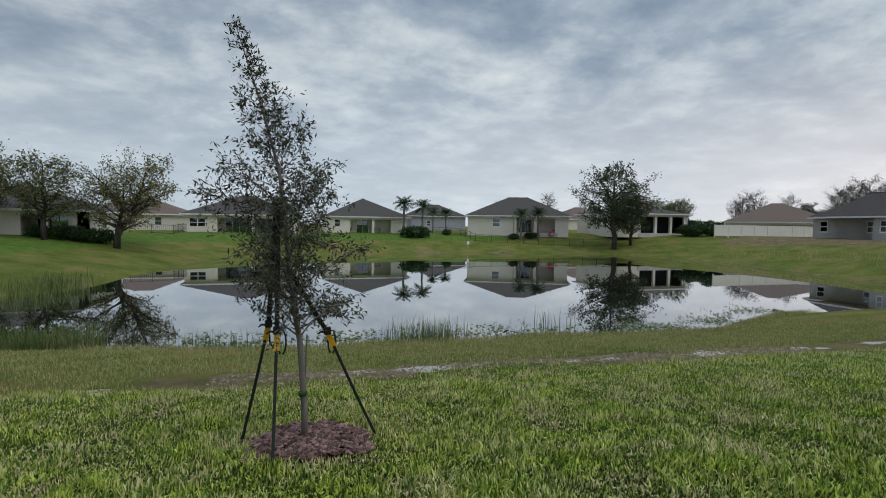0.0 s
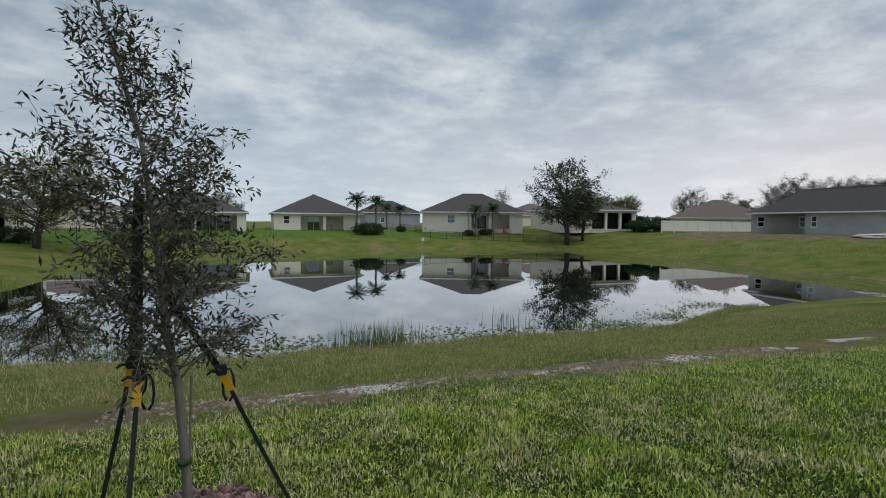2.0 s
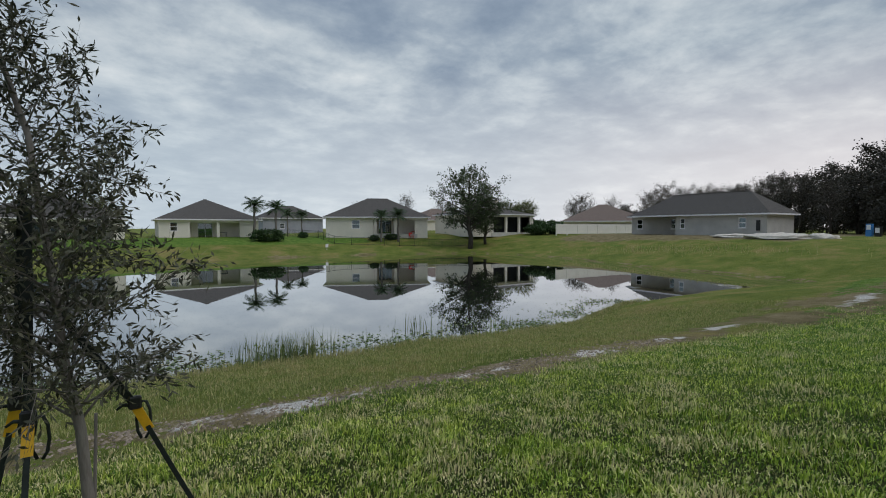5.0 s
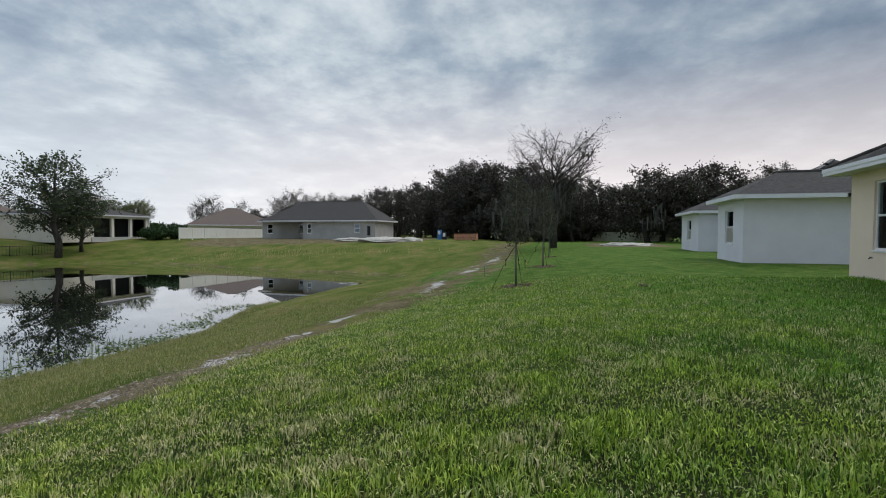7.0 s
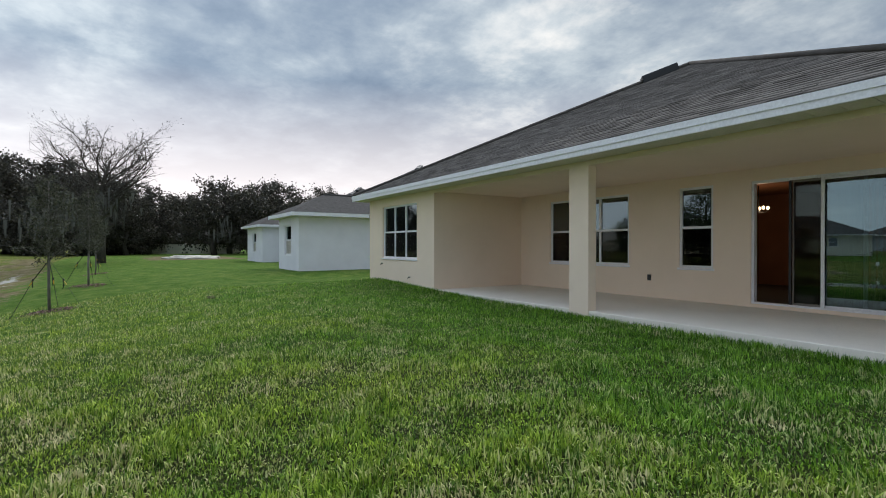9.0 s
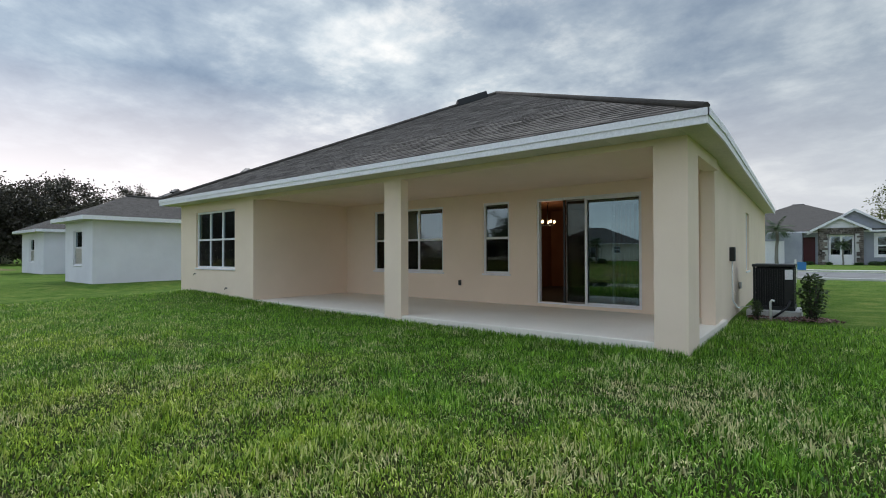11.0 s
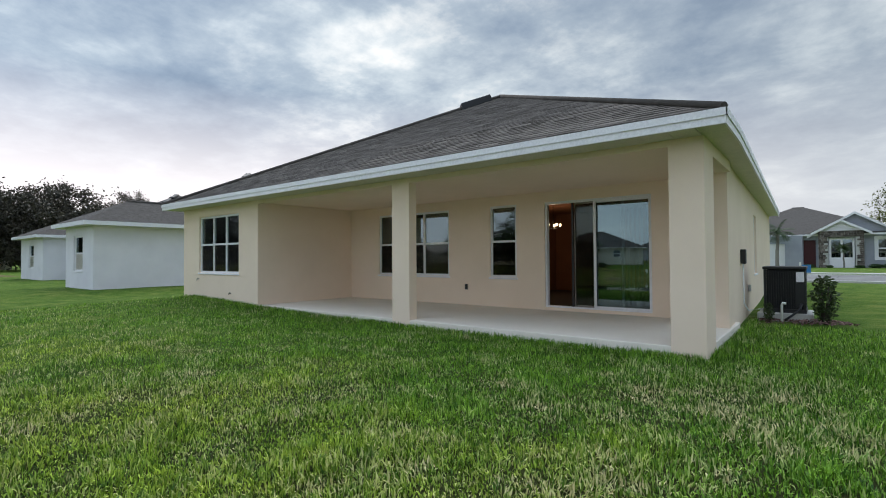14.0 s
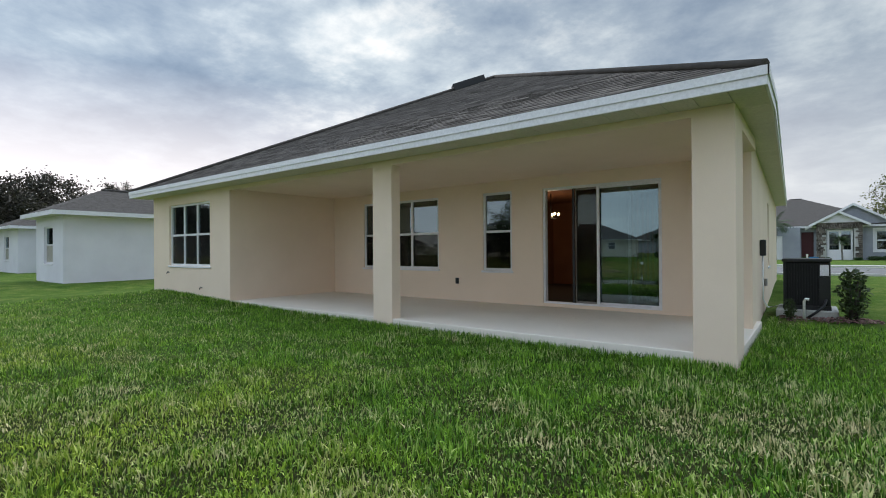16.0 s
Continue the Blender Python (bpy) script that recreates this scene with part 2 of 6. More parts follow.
MULCH = surf("red_mulch", (0.085, 0.045, 0.04), (0.25, 0.16, 0.145), 9.0, 0.95, 0.5, 60.0, 0.005, 0, 0.15, None, 0.70)
STRAP = surf("strap_webbing", (0.012, 0.016, 0.014), (0.022, 0.03, 0.026), 20.0, 0.7, 0.4, 300.0, 0.001)
YELLOW = plain("yellow_plastic", (0.75, 0.42, 0.02), 0.4)
STONE = surf("ledge_stone", (0.07, 0.058, 0.052), (0.20, 0.17, 0.15), 2.0, 0.9, 0.6, 30.0, 0.02, 0, 0.2, None, 0.4)
RED_DOOR = plain("dark_red_door", (0.10, 0.018, 0.025), 0.5)
PVC = plain("white_pvc", (0.8, 0.8, 0.78), 0.4)
LUMBER = surf("lumber", (0.45, 0.20, 0.13), (0.58, 0.30, 0.20), 2.0, 0.8, 0.3, 30.0, 0.01, 0, 0.2, None, 0.2)
SAND = surf("sand", (0.44, 0.40, 0.34), (0.62, 0.57, 0.50), 3.0, 0.95, 0.8, 30.0, 0.02)
BLUE = plain("blue_plastic", (0.05, 0.22, 0.55), 0.5)
RED = plain("red_plastic", (0.5, 0.05, 0.04), 0.5)
LEAF_OAK = leafy("young_oak_leaf", (0.034, 0.038, 0.026), (0.110, 0.108, 0.068), None, 0.2)
LEAF_TREE = leafy("tree_leaf", (0.030, 0.050, 0.022), (0.085, 0.115, 0.045), None, 0.3)
LEAF_YELLOW = leafy("spring_leaf", (0.105, 0.110, 0.036), (0.25, 0.235, 0.080), None, 0.3)
LEAF_WOOD = leafy("woodland_leaf", (0.022, 0.022, 0.016), (0.085, 0.076, 0.056), None, 0.15)
LEAF_PALM = leafy("palm_leaf", (0.025, 0.045, 0.020), (0.07, 0.11, 0.045), None, 0.25)
LEAF_HEDGE = leafy("hedge_leaf", (0.020, 0.040, 0.014), (0.06, 0.11, 0.035), None, 0.25)
MOSS = leafy("hanging_moss", (0.07, 0.07, 0.065), (0.14, 0.14, 0.125), None, 0.3)
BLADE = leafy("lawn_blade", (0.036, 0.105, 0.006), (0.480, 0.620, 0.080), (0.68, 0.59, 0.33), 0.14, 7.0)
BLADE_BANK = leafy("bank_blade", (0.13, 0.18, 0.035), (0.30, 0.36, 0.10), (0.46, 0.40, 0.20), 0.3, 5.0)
REED = leafy("reed_blade", (0.06, 0.10, 0.03), (0.18, 0.24, 0.08), (0.28, 0.25, 0.12), 0.3)
LEAF_SPRING = leafy("light_spring_leaf", (0.075, 0.095, 0.034), (0.185, 0.195, 0.070), None, 0.3)
EARTH = surf("brown_litter", (0.15, 0.115, 0.085), (0.27, 0.22, 0.17), 9.0, 0.95, 0.4, 60.0, 0.004, 0, 0.15, None, 0.5)
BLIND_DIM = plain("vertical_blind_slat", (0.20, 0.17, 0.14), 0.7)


# ---- mesh helpers ----
def box(bm, x0, x1, y0, y1, z0, z1):
    v = [bm.verts.new(p) for p in ((x0, y0, z0), (x1, y0, z0), (x1, y1, z0), (x0, y1, z0), (x0, y0, z1), (x1, y0, z1), (x1, y1, z1), (x0, y1, z1))]
    for f in ((3, 2, 1, 0), (4, 5, 6, 7), (0, 1, 5, 4), (1, 2, 6, 5), (2, 3, 7, 6), (3, 0, 4, 7)):
        bm.faces.new([v[i] for i in f])
    return bm


def boxes(*list_of):
    bm = bmesh.new()
    for b in list_of:
        box(bm, *b)
    return bm


def bevelled(bm, width=0.012, segments=2):
    bmesh.ops.bevel(bm, geom=bm.edges[:], offset=width, segments=segments, profile=0.7, affect="EDGES")
    return bm


def slab(bm, pts, thick):
    """A flat polygon with thickness downwards."""
    top = [bm.verts.new(p) for p in pts]
    low = [bm.verts.new((p[0], p[1], p[2] - thick)) for p in pts]
    bm.faces.new(top)
    bm.faces.new(low[::-1])
    for i in range(len(pts)):
        j = (i + 1) % len(pts)
        bm.faces.new((top[j], top[i], low[i], low[j]))
    return bm


def tube(bm, pts, radii, sides=6):
    """A bent tapering tube along pts."""
    rings = []
    for i, p in enumerate(pts):
        d = (Vector(pts[min(i + 1, len(pts) - 1)]) - Vector(pts[max(i - 1, 0)])).normalized()
        a = d.cross(Vector((0.31, 0.95, 0.05))).normalized()
        b = d.cross(a)
        rings.append([bm.verts.new(Vector(p) + (a * math.cos(k * math.tau / sides) + b * math.sin(k * math.tau / sides)) * radii[i]) for k in range(sides)])
    for r0, r1 in zip(rings, rings[1:]):
        for k in range(sides):
            bm.faces.new((r0[k], r0[(k + 1) % sides], r1[(k + 1) % sides], r1[k])).smooth = True
    bm.faces.new(rings[0][::-1])
    bm.faces.new(rings[-1])
    return bm


def mesh_of(name, bm, material):
    bmesh.ops.recalc_face_normals(bm, faces=bm.faces[:])
    me = bpy.data.meshes.new(name)
    bm.to_mesh(me)
    bm.free()
    me.materials.append(material)
    return me


def part(name, bm, material, parent, label=""):
    """Links a bmesh as one mesh object under a thing or a part."""
    ob = new(name, mesh_of(name, bm, material))
    ob.parent = parent
    if parent is not None and parent.type == "EMPTY" and parent.get("fixed"):
        ob.matrix_parent_inverse = Matrix.Translation(-Vector(parent.location))
    if label:
        ob["label"] = label
    return ob


def thing(name, place, label, category, group="", turn=0.0, fixed=False):
    """An Empty at a thing's base. fixed: its parts are given in world coordinates."""
    ob = tagged(new(name), label, category, group)
    ob.location, ob.rotation_euler = place, (0, 0, radians(turn))
    ob.empty_display_size = 0.2
    if fixed:
        ob["fixed"] = 1
    return ob


def whole(name, bm, material, label, category, group="", kind="", place=(0, 0, 0), turn=0.0):
    """A thing that is a single mesh."""
    ob = tagged(new(name, mesh_of(name, bm, material)), label, category, group, kind)
    ob.location, ob.rotation_euler = place, (0, 0, radians(turn))
    return ob


def from_arrays(name, verts, faces, material):
    """A mesh from numpy arrays: faces all triangles or all quads."""
    me = bpy.data.meshes.new(name)
    k = faces.shape[1]
    me.vertices.add(len(verts))
    me.vertices.foreach_set("co", np.ascontiguousarray(verts, dtype=np.float32).ravel())
    me.loops.add(faces.size)
    me.loops.foreach_set("vertex_index", np.ascontiguousarray(faces, dtype=np.int32).ravel())
    me.polygons.add(len(faces))
    me.polygons.foreach_set("loop_start", np.arange(0, faces.size, k, dtype=np.int32))
    me.update(calc_edges=True)
    me.materials.append(material)
    return me


# ---- the ground: one sheet, with the pond's basin in it ----
WATER = -2.05
SHORE = [(-8, 15.4), (-5, 14.7), (-1, 13.8), (1.5, 13.8), (4, 13.6), (7, 13.6), (10.5, 13.2), (13.5, 13.2), (16.4, 14.3), (19, 15.1), (22, 15.2), (28, 15.3),
         (33.5, 14.0), (36.6, 14.6), (38.0, 19.5), (38.6, 27.4), (41.6, 37.5), (43.4, 47), (41, 54), (36, 57.5), (23, 60), (6.6, 58.6), (-4, 54.5), (-9, 48.5), (-10.7, 36.6), (-11.2, 30),
         (-13.3, 26.6), (-18, 25.5), (-21, 22), (-19, 18), (-14, 16.2)]


def smooth_loop(pts, steps=4):
    out, n = [], len(pts)
    for i in range(n):
        p0, p1, p2, p3 = (np.array(pts[(i + k) % n], float) for k in (-1, 0, 1, 2))
        for s in range(steps):
            t = s / steps
            out.append(0.5 * (2 * p1 + (p2 - p0) * t + (2 * p0 - 5 * p1 + 4 * p2 - p3) * t * t + (3 * p1 - p0 - 3 * p2 + p3) * t ** 3))
    return np.array(out)


LOOP = smooth_loop(SHORE)


def shore_distance(x, y):
    """Metres from the water's edge, negative over the water."""
    x, y = np.asarray(x, float), np.asarray(y, float)
    best = np.full(x.shape, 1e9)
    inside = np.zeros(x.shape, bool)
    for (ax, ay), (bx, by) in zip(LOOP, np.roll(LOOP, -1, 0)):
        dx, dy = bx - ax, by - ay
        t = np.clip(((x - ax) * dx + (y - ay) * dy) / (dx * dx + dy * dy + 1e-9), 0, 1)
        best = np.minimum(best, np.hypot(x - ax - t * dx, y - ay - t * dy))
        with np.errstate(divide="ignore", invalid="ignore"):
            cross = ((ay > y) != (by > y)) & (x < dx * (y - ay) / (dy if dy else 1e-9) + ax)
        inside ^= cross
    return np.where(inside, -best, best)


def ease(a, b, v):
    t = np.clip((v - a) / (b - a), 0, 1)
    return t * t * (3 - 2 * t)


def waves(x, y, s):
    return np.sin(x * 1.7 * s + 1.3 * np.sin(y * 0.9 * s)) * np.sin(y * 1.3 * s + 0.7 + np.sin(x * 0.6 * s))


def ground_z(x, y):
    x, y = np.asarray(x, float), np.asarray(y, float)
    d = shore_distance(x, y)
    z = WATER + np.interp(d, [-6, -1.5, 0, 0.25, 1.0, 7.1, 9.7, 11.7, 14.8, 18, 24, 60], [-1.2, -0.35, 0, 0.10, 0.24, 1.40, 1.74, 2.03, 2.25, 2.30, 2.33, 2.36])
    z = z + 0.10 * ease(3, 14, x) * ease(0, 4, -y) * (1 - ease(16, 22, x))
    z = z + 0.35 * ease(46, 58, x) * ease(8, 20, y) + 0.35 * ease(24, 40, x) * ease(60, 70, y)
    z = z - 0.21 * ease(13.2, 16.0, x) * (1 - ease(19, 22, x)) * ease(0.5, 3.0, -y)
    # the lawn falls to the foot of the porch
    z = z - 0.105 * ease(2.6, 5.2, -y) * (1 - ease(8.5, 14.0, x)) * ease(-4, -1, x) * (1 - ease(14, 18, -y))
    rough = np.where(d > 0.1, 0.02, 0.0) * waves(x, y, 1.0) + np.where(d > 0.1, 0.008, 0) * waves(x + 3, y, 4.1)
    z = z + rough * (1 - 0.7 * ease(-4.0, -5.0, y))
    # worn lip between lawn and bank
    lip = np.exp(-((d - 7.4 - 0.4 * np.sin(x * 0.55)) / 0.55) ** 2)
    return z - 0.07 * lip * (1 - ease(24, 34, y))


def gz(x, y):
    return float(ground_z(np.array([x]), np.array([y]))[0])


def line_dist(x, y, pts):
    best = np.full(np.shape(x), 1e9)
    for (ax, ay), (bx, by) in zip(pts, pts[1:]):
        dx, dy = bx - ax, by - ay
        t = np.clip(((x - ax) * dx + (y - ay) * dy) / (dx * dx + dy * dy), 0, 1)
        best = np.minimum(best, np.hypot(x - ax - t * dx, y - ay - t * dy))
    return best


TRACK = [(-2.0, 7.2), (1.2, 7.0), (4.5, 6.8), (8, 6.65), (12, 6.3), (16, 6.4), (21, 5.6), (30, 6.6), (42, 7.6), (55, 8.5)]


def sand_amount(x, y):
    """Pale sand washed bare beside the track."""
    s = np.zeros(np.shape(x))
    for cx, cy, rx, ry in ((1.55, 6.95, 0.50, 0.28), (0.5, 7.05, 0.32, 0.16), (2.4, 6.9, 0.3, 0.10), (4.05, 6.72, 0.28, 0.14), (4.75, 6.72, 0.24, 0.12), (6.87, 6.75, 0.65, 0.24), (9.0, 6.7, 0.5, 0.14), (11.2, 6.8, 0.8, 0.2), (-2.7, 7.0, 0.3, 0.08), (17.5, 6.1, 2.0, 0.35), (22.5, 5.8, 2.2, 0.5), (29.0, 6.5, 3.5, 0.7), (38.0, 7.3, 4.0, 0.6), (53.0, -4.0, 5.0, 2.6), (55.5, 25.0, 2.0, 6.0)):
        s = np.maximum(s, np.exp(-((x - cx) / rx) ** 2 - ((y - cy + 0.08 * np.sin(x * 9)) / ry) ** 2))
    return s * (1 - 0.42 * ease(13, 17, x))


def dirt_amount(x, y):
    """Bare earth: the worn track, the building plot and the litter line."""
    d = line_dist(x, y, TRACK)
    wide = 0.95 + 1.7 * ease(6, 16, x) + 0.2 * waves(x, y, 1.3)
    track = (1 - ease(0.1 * wide, 1.25 * wide, d)) * (0.56 + 0.10 * ease(10, 18, x) + 0.24 * waves(x + 5, y, 0.9) + 0.12 * waves(x, y + 2, 3.1))
    plot = ease(51, 53, x + 0.5 * waves(x, y, 0.4)) * (1 - ease(82, 86, x)) * ease(19.5, 21.5, y + 0.4 * waves(x, y, 0.7)) * (1 - ease(50.5, 52, y))
    yard = ease(46, 48, x) * (1 - ease(62, 66, x)) * ease(-9, -7, y) * (1 - ease(-1, 0.5, y + 0.7 * waves(x, y, 0.4)))
    shore = np.exp(-((shore_distance(x, y) - 0.25) / 0.3) ** 2) * ease(12, 26, x + 0.35 * y) * 0.8
    return np.clip(np.maximum.reduce([track, plot, yard, shore, sand_amount(x, y)]), 0, 1)


def spaced(stops):
    out = []
    for a, b, step in stops:
        out.extend(np.arange(a, b, step))
    return np.array(out + [stops[-1][1]])


GX = spaced([(-2500, -300, 200), (-300, -60, 20), (-60, -24, 2.0), (-24, -8, 0.6), (-8, 18, 0.2), (18, 50, 0.6), (50, 100, 2.0), (100, 300, 20), (300, 2500, 200)])
GY = spaced([(-2500, -300, 200), (-300, -70, 20), (-70, -16, 2.0), (-16, 16, 0.2), (16, 30, 0.6), (30, 80, 1.5), (80, 300, 20), (300, 2500, 200)])
XX, YY = np.meshgrid(GX, GY)
ZZ = ground_z(XX.ravel(), YY.ravel())
nx, ny = len(GX), len(GY)
idx = np.arange(nx * ny).reshape(ny, nx)
quads = np.stack([idx[:-1, :-1], idx[:-1, 1:], idx[1:, 1:], idx[1:, :-1]], -1).reshape(-1, 4)

GROUND, gn, gl, gb = nodes_of("ground_turf")
gpos = gn.new("ShaderNodeNewGeometry").outputs["Position"]
lawn_c = ramp(gn, gl, noise_fac(gn, gl, 1.6, 7, 0.72), [(0.32, (0.050, 0.110, 0.014)), (0.50, (0.098, 0.172, 0.028)), (0.66, (0.180, 0.225, 0.058))])
blade_c = ramp(gn, gl, noise_fac(gn, gl, 55, 4, 0.7), [(0.25, (0.55, 0.60, 0.5)), (0.75, (1.30, 1.25, 1.2))])
lawn_c = mixc(gn, gl, 1.0, lawn_c, blade_c, "MULTIPLY")
bank_c = ramp(gn, gl, noise_fac(gn, gl, 0.45, 6, 0.65), [(0.32, (0.082, 0.120, 0.020)), (0.50, (0.145, 0.168, 0.038)), (0.68, (0.245, 0.195, 0.082))])
bank_c = mixc(gn, gl, 1.0, bank_c, blade_c, "MULTIPLY")
dirt_c = ramp(gn, gl, noise_fac(gn, gl, 1.3, 7, 0.7), [(0.34, (0.105, 0.088, 0.040)), (0.54, (0.190, 0.152, 0.080)), (0.72, (0.29, 0.24, 0.155))])
a_bank, a_dirt = gn.new("ShaderNodeAttribute"), gn.new("ShaderNodeAttribute")
a_bank.attribute_name, a_dirt.attribute_name = "bank", "dirt"
edge_n = noise_fac(gn, gl, 2.6, 6, 0.7)
fb = ramp(gn, gl, calc(gn, gl, "ADD", a_bank.outputs["Fac"], calc(gn, gl, "MULTIPLY", calc(gn, gl, "SUBTRACT", edge_n, 0.5), 0.8)), [(0.35, (0, 0, 0)), (0.65, (1, 1, 1))])
fd = ramp(gn, gl, calc(gn, gl, "ADD", a_dirt.outputs["Fac"], calc(gn, gl, "MULTIPLY", calc(gn, gl, "SUBTRACT", edge_n, 0.5), 1.5)), [(0.42, (0, 0, 0)), (0.60, (1, 1, 1))])
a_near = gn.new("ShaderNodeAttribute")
a_near.attribute_name = "thatch_shade"
# thatch coloured near black: the shade between blades is painted into it
thatch_shade_c = ramp(gn, gl, noise_fac(gn, gl, 30, 4, 0.7), [(0.3, (0.006, 0.012, 0.003)), (0.7, (0.055, 0.050, 0.022))])
lawn_c = mixc(gn, gl, calc(gn, gl, "MULTIPLY", a_near.outputs["Fac"], 0.85), lawn_c, thatch_shade_c)
a_sand = gn.new("ShaderNodeAttribute")
a_sand.attribute_name = "sand"
fs = ramp(gn, gl, calc(gn, gl, "ADD", a_sand.outputs["Fac"], calc(gn, gl, "MULTIPLY", calc(gn, gl, "SUBTRACT", edge_n, 0.5), 0.9)), [(0.30, (0, 0, 0)), (0.55, (1, 1, 1))])
sand_c = ramp(gn, gl, noise_fac(gn, gl, 14, 5, 0.7), [(0.3, (0.38, 0.35, 0.31)), (0.7, (0.70, 0.67, 0.63))])
dirt_c = mixc(gn, gl, fs, dirt_c, sand_c)
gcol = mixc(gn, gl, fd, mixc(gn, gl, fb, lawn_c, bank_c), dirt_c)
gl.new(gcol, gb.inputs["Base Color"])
gb.inputs["Roughness"].default_value, gb.inputs["Specular IOR Level"].default_value = 0.95, 0.1
bumped(gn, gl, gb, noise_fac(gn, gl, 38, 5, 0.7), 1.0, 0.05)

me = from_arrays("ground", np.stack([XX.ravel(), YY.ravel(), ZZ], -1), quads, GROUND)
me.shade_smooth()
SD = shore_distance(XX.ravel(), YY.ravel())
bank_v = (1 - ease(6.6, 7.8, SD + 0.35 * np.sin(XX.ravel() * 0.55))) + 0.62 * (SD > 16) * (YY.ravel() > 16) + 0.7 * (XX.ravel() > 30) * (YY.ravel() > 6) * (SD > 7)
# mask of the ground that takes this painted gap shade
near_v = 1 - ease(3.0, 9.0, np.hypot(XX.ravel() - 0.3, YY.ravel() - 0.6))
for attr, val in (("thatch_shade", near_v), ("bank", np.clip(bank_v, 0, 1)), ("dirt", dirt_amount(XX.ravel(), YY.ravel())), ("sand", sand_amount(XX.ravel(), YY.ravel()))):
    me.attributes.new(attr, "FLOAT", "POINT").data.foreach_set("value", val.astype(np.float32))
tagged(new("ground", me), "mown lawn sloping down to a pond bank with worn sandy patches", "ground", kind="structure")

# ---- the pond ----
POND, pn, pl, pb = nodes_of("pond_water")
pb.inputs["Base Color"].default_value = (0.012, 0.014, 0.012, 1)
pb.inputs["Roughness"].default_value, pb.inputs["IOR"].default_value = 0.01, 2.8
rip = noise_fac(pn, pl, 1.6, 3, 0.5, (1.0, 1.6, 1.0))
pb.inputs["Coat Weight"].default_value, pb.inputs["Coat Roughness"].default_value, pb.inputs["Coat IOR"].default_value = 1.0, 0.01, 1.9
bumped(pn, pl, pb, rip, 0.03, 0.02)
wm = boxes((-30, 52, 10, 66, WATER - 0.02, WATER))
whole("water", wm, POND, "still dark pond water mirroring the sky", "pond", kind="structure")


# ---- building kit ----
def wbox(o, u0, u1, d0, d1, z0, z1):
    """A box on a wall: o is (axis of the wall's normal, its sign, the wall's plane); u runs along the wall, d outwards."""
    axis, sign, plane = o
    a, b = sorted((plane + sign * d0, plane + sign * d1))
    u0, u1 = sorted((u0, u1))
    return (u0, u1, a, b, z0, z1) if axis == "y" else (a, b, u0, u1, z0, z1)


def plate(o, u0, u1, z0, z1, d0, d1, holes=()):
    """One solid plate on a wall, with openings (u0, u1, z0, z1) that go right through it."""
    axis, sign, plane = o
    us = sorted({u0, u1, *[v for h in holes for v in h[:2]]})
    zs = sorted({z0, z1, *[min(max(v, z0), z1) for h in holes for v in h[2:4]]})
    solid = {(i, k) for i in range(len(us) - 1) for k in range(len(zs) - 1)
             if not any(h[0] < (us[i] + us[i + 1]) / 2 < h[1] and h[2] < (zs[k] + zs[k + 1]) / 2 < h[3] for h in holes)}
    bm, made = bmesh.new(), {}

    def vert(i, k, side):
        if (i, k, side) not in made:
            p = plane + sign * (d0, d1)[side]
            made[i, k, side] = bm.verts.new((us[i], p, zs[k]) if axis == "y" else (p, us[i], zs[k]))
        return made[i, k, side]

    for i, k in solid:
        for side in (0, 1):
            bm.faces.new([vert(*c, side) for c in ((i, k), (i + 1, k), (i + 1, k + 1), (i, k + 1))])
        for near, c0, c1 in (((i - 1, k), (i, k), (i, k + 1)), ((i + 1, k), (i + 1, k), (i + 1, k + 1)), ((i, k - 1), (i, k), (i + 1, k)), ((i, k + 1), (i, k + 1), (i + 1, k + 1))):
            if near not in solid:
                bm.faces.new((vert(*c0, 0), vert(*c1, 0), vert(*c1, 1), vert(*c0, 1)))
    return bm


def wall_with_holes(o, u0, u1, z0, z1, thick, holes):
    return plate(o, u0, u1, z0, z1, -thick, 0, holes)


def window_unit(parent, o, u0, u1, z0, z1, cols=1, rail=True, bar=0.05, glass=None, back=-0.07, screen=True, sill=True):
    """A white single-hung window set into its opening: frame, mullions, meeting rails, panes."""
    glass = glass or GLASS_DARK
    f = bar
    frame_ob = part("window", plate(o, u0, u1, z0, z1, back - 0.05, back + 0.02, [(u0 + f, u1 - f, z0 + f, z1 - f)]), TRIM, parent, "white framed window")
    if sill:
        part("sill", bevelled(boxes(wbox(o, u0 - 0.03, u1 + 0.03, -0.04, 0.025, z0 - 0.045, z0 - 0.002)), 0.006, 1), TRIM, frame_ob)
    wide = (u1 - u0 - 2 * f) / cols
    mid = (z0 + z1) / 2
    for i in range(cols):
        a, b = u0 + f + i * wide, u0 + f + (i + 1) * wide
        if i:
            part("mullion", boxes(wbox(o, a - f * 0.55, a + f * 0.55, back - 0.045, back + 0.015, z0 + f, z1 - f)), TRIM, frame_ob)
        if rail:
            part("meeting_rail", boxes(wbox(o, a, b, back - 0.04, back + 0.010, mid - f * 0.5, mid + f * 0.5)), TRIM, frame_ob)
            pieces = ((z0 + f, mid - f * 0.5), (mid + f * 0.5, z1 - f))
        else:
            pieces = ((z0 + f, z1 - f),)
        for k, (p, q) in enumerate(pieces):
            pane = part("pane", boxes(wbox(o, a, b, back - 0.022, back - 0.016, p, q)), glass, frame_ob)
            pane.visible_shadow = False
            if screen and k == 0 and rail:
                part("insect_screen", boxes(wbox(o, a, b, back - 0.006, back - 0.003, p, q)), SCREEN, frame_ob).visible_shadow = False
    return frame_ob


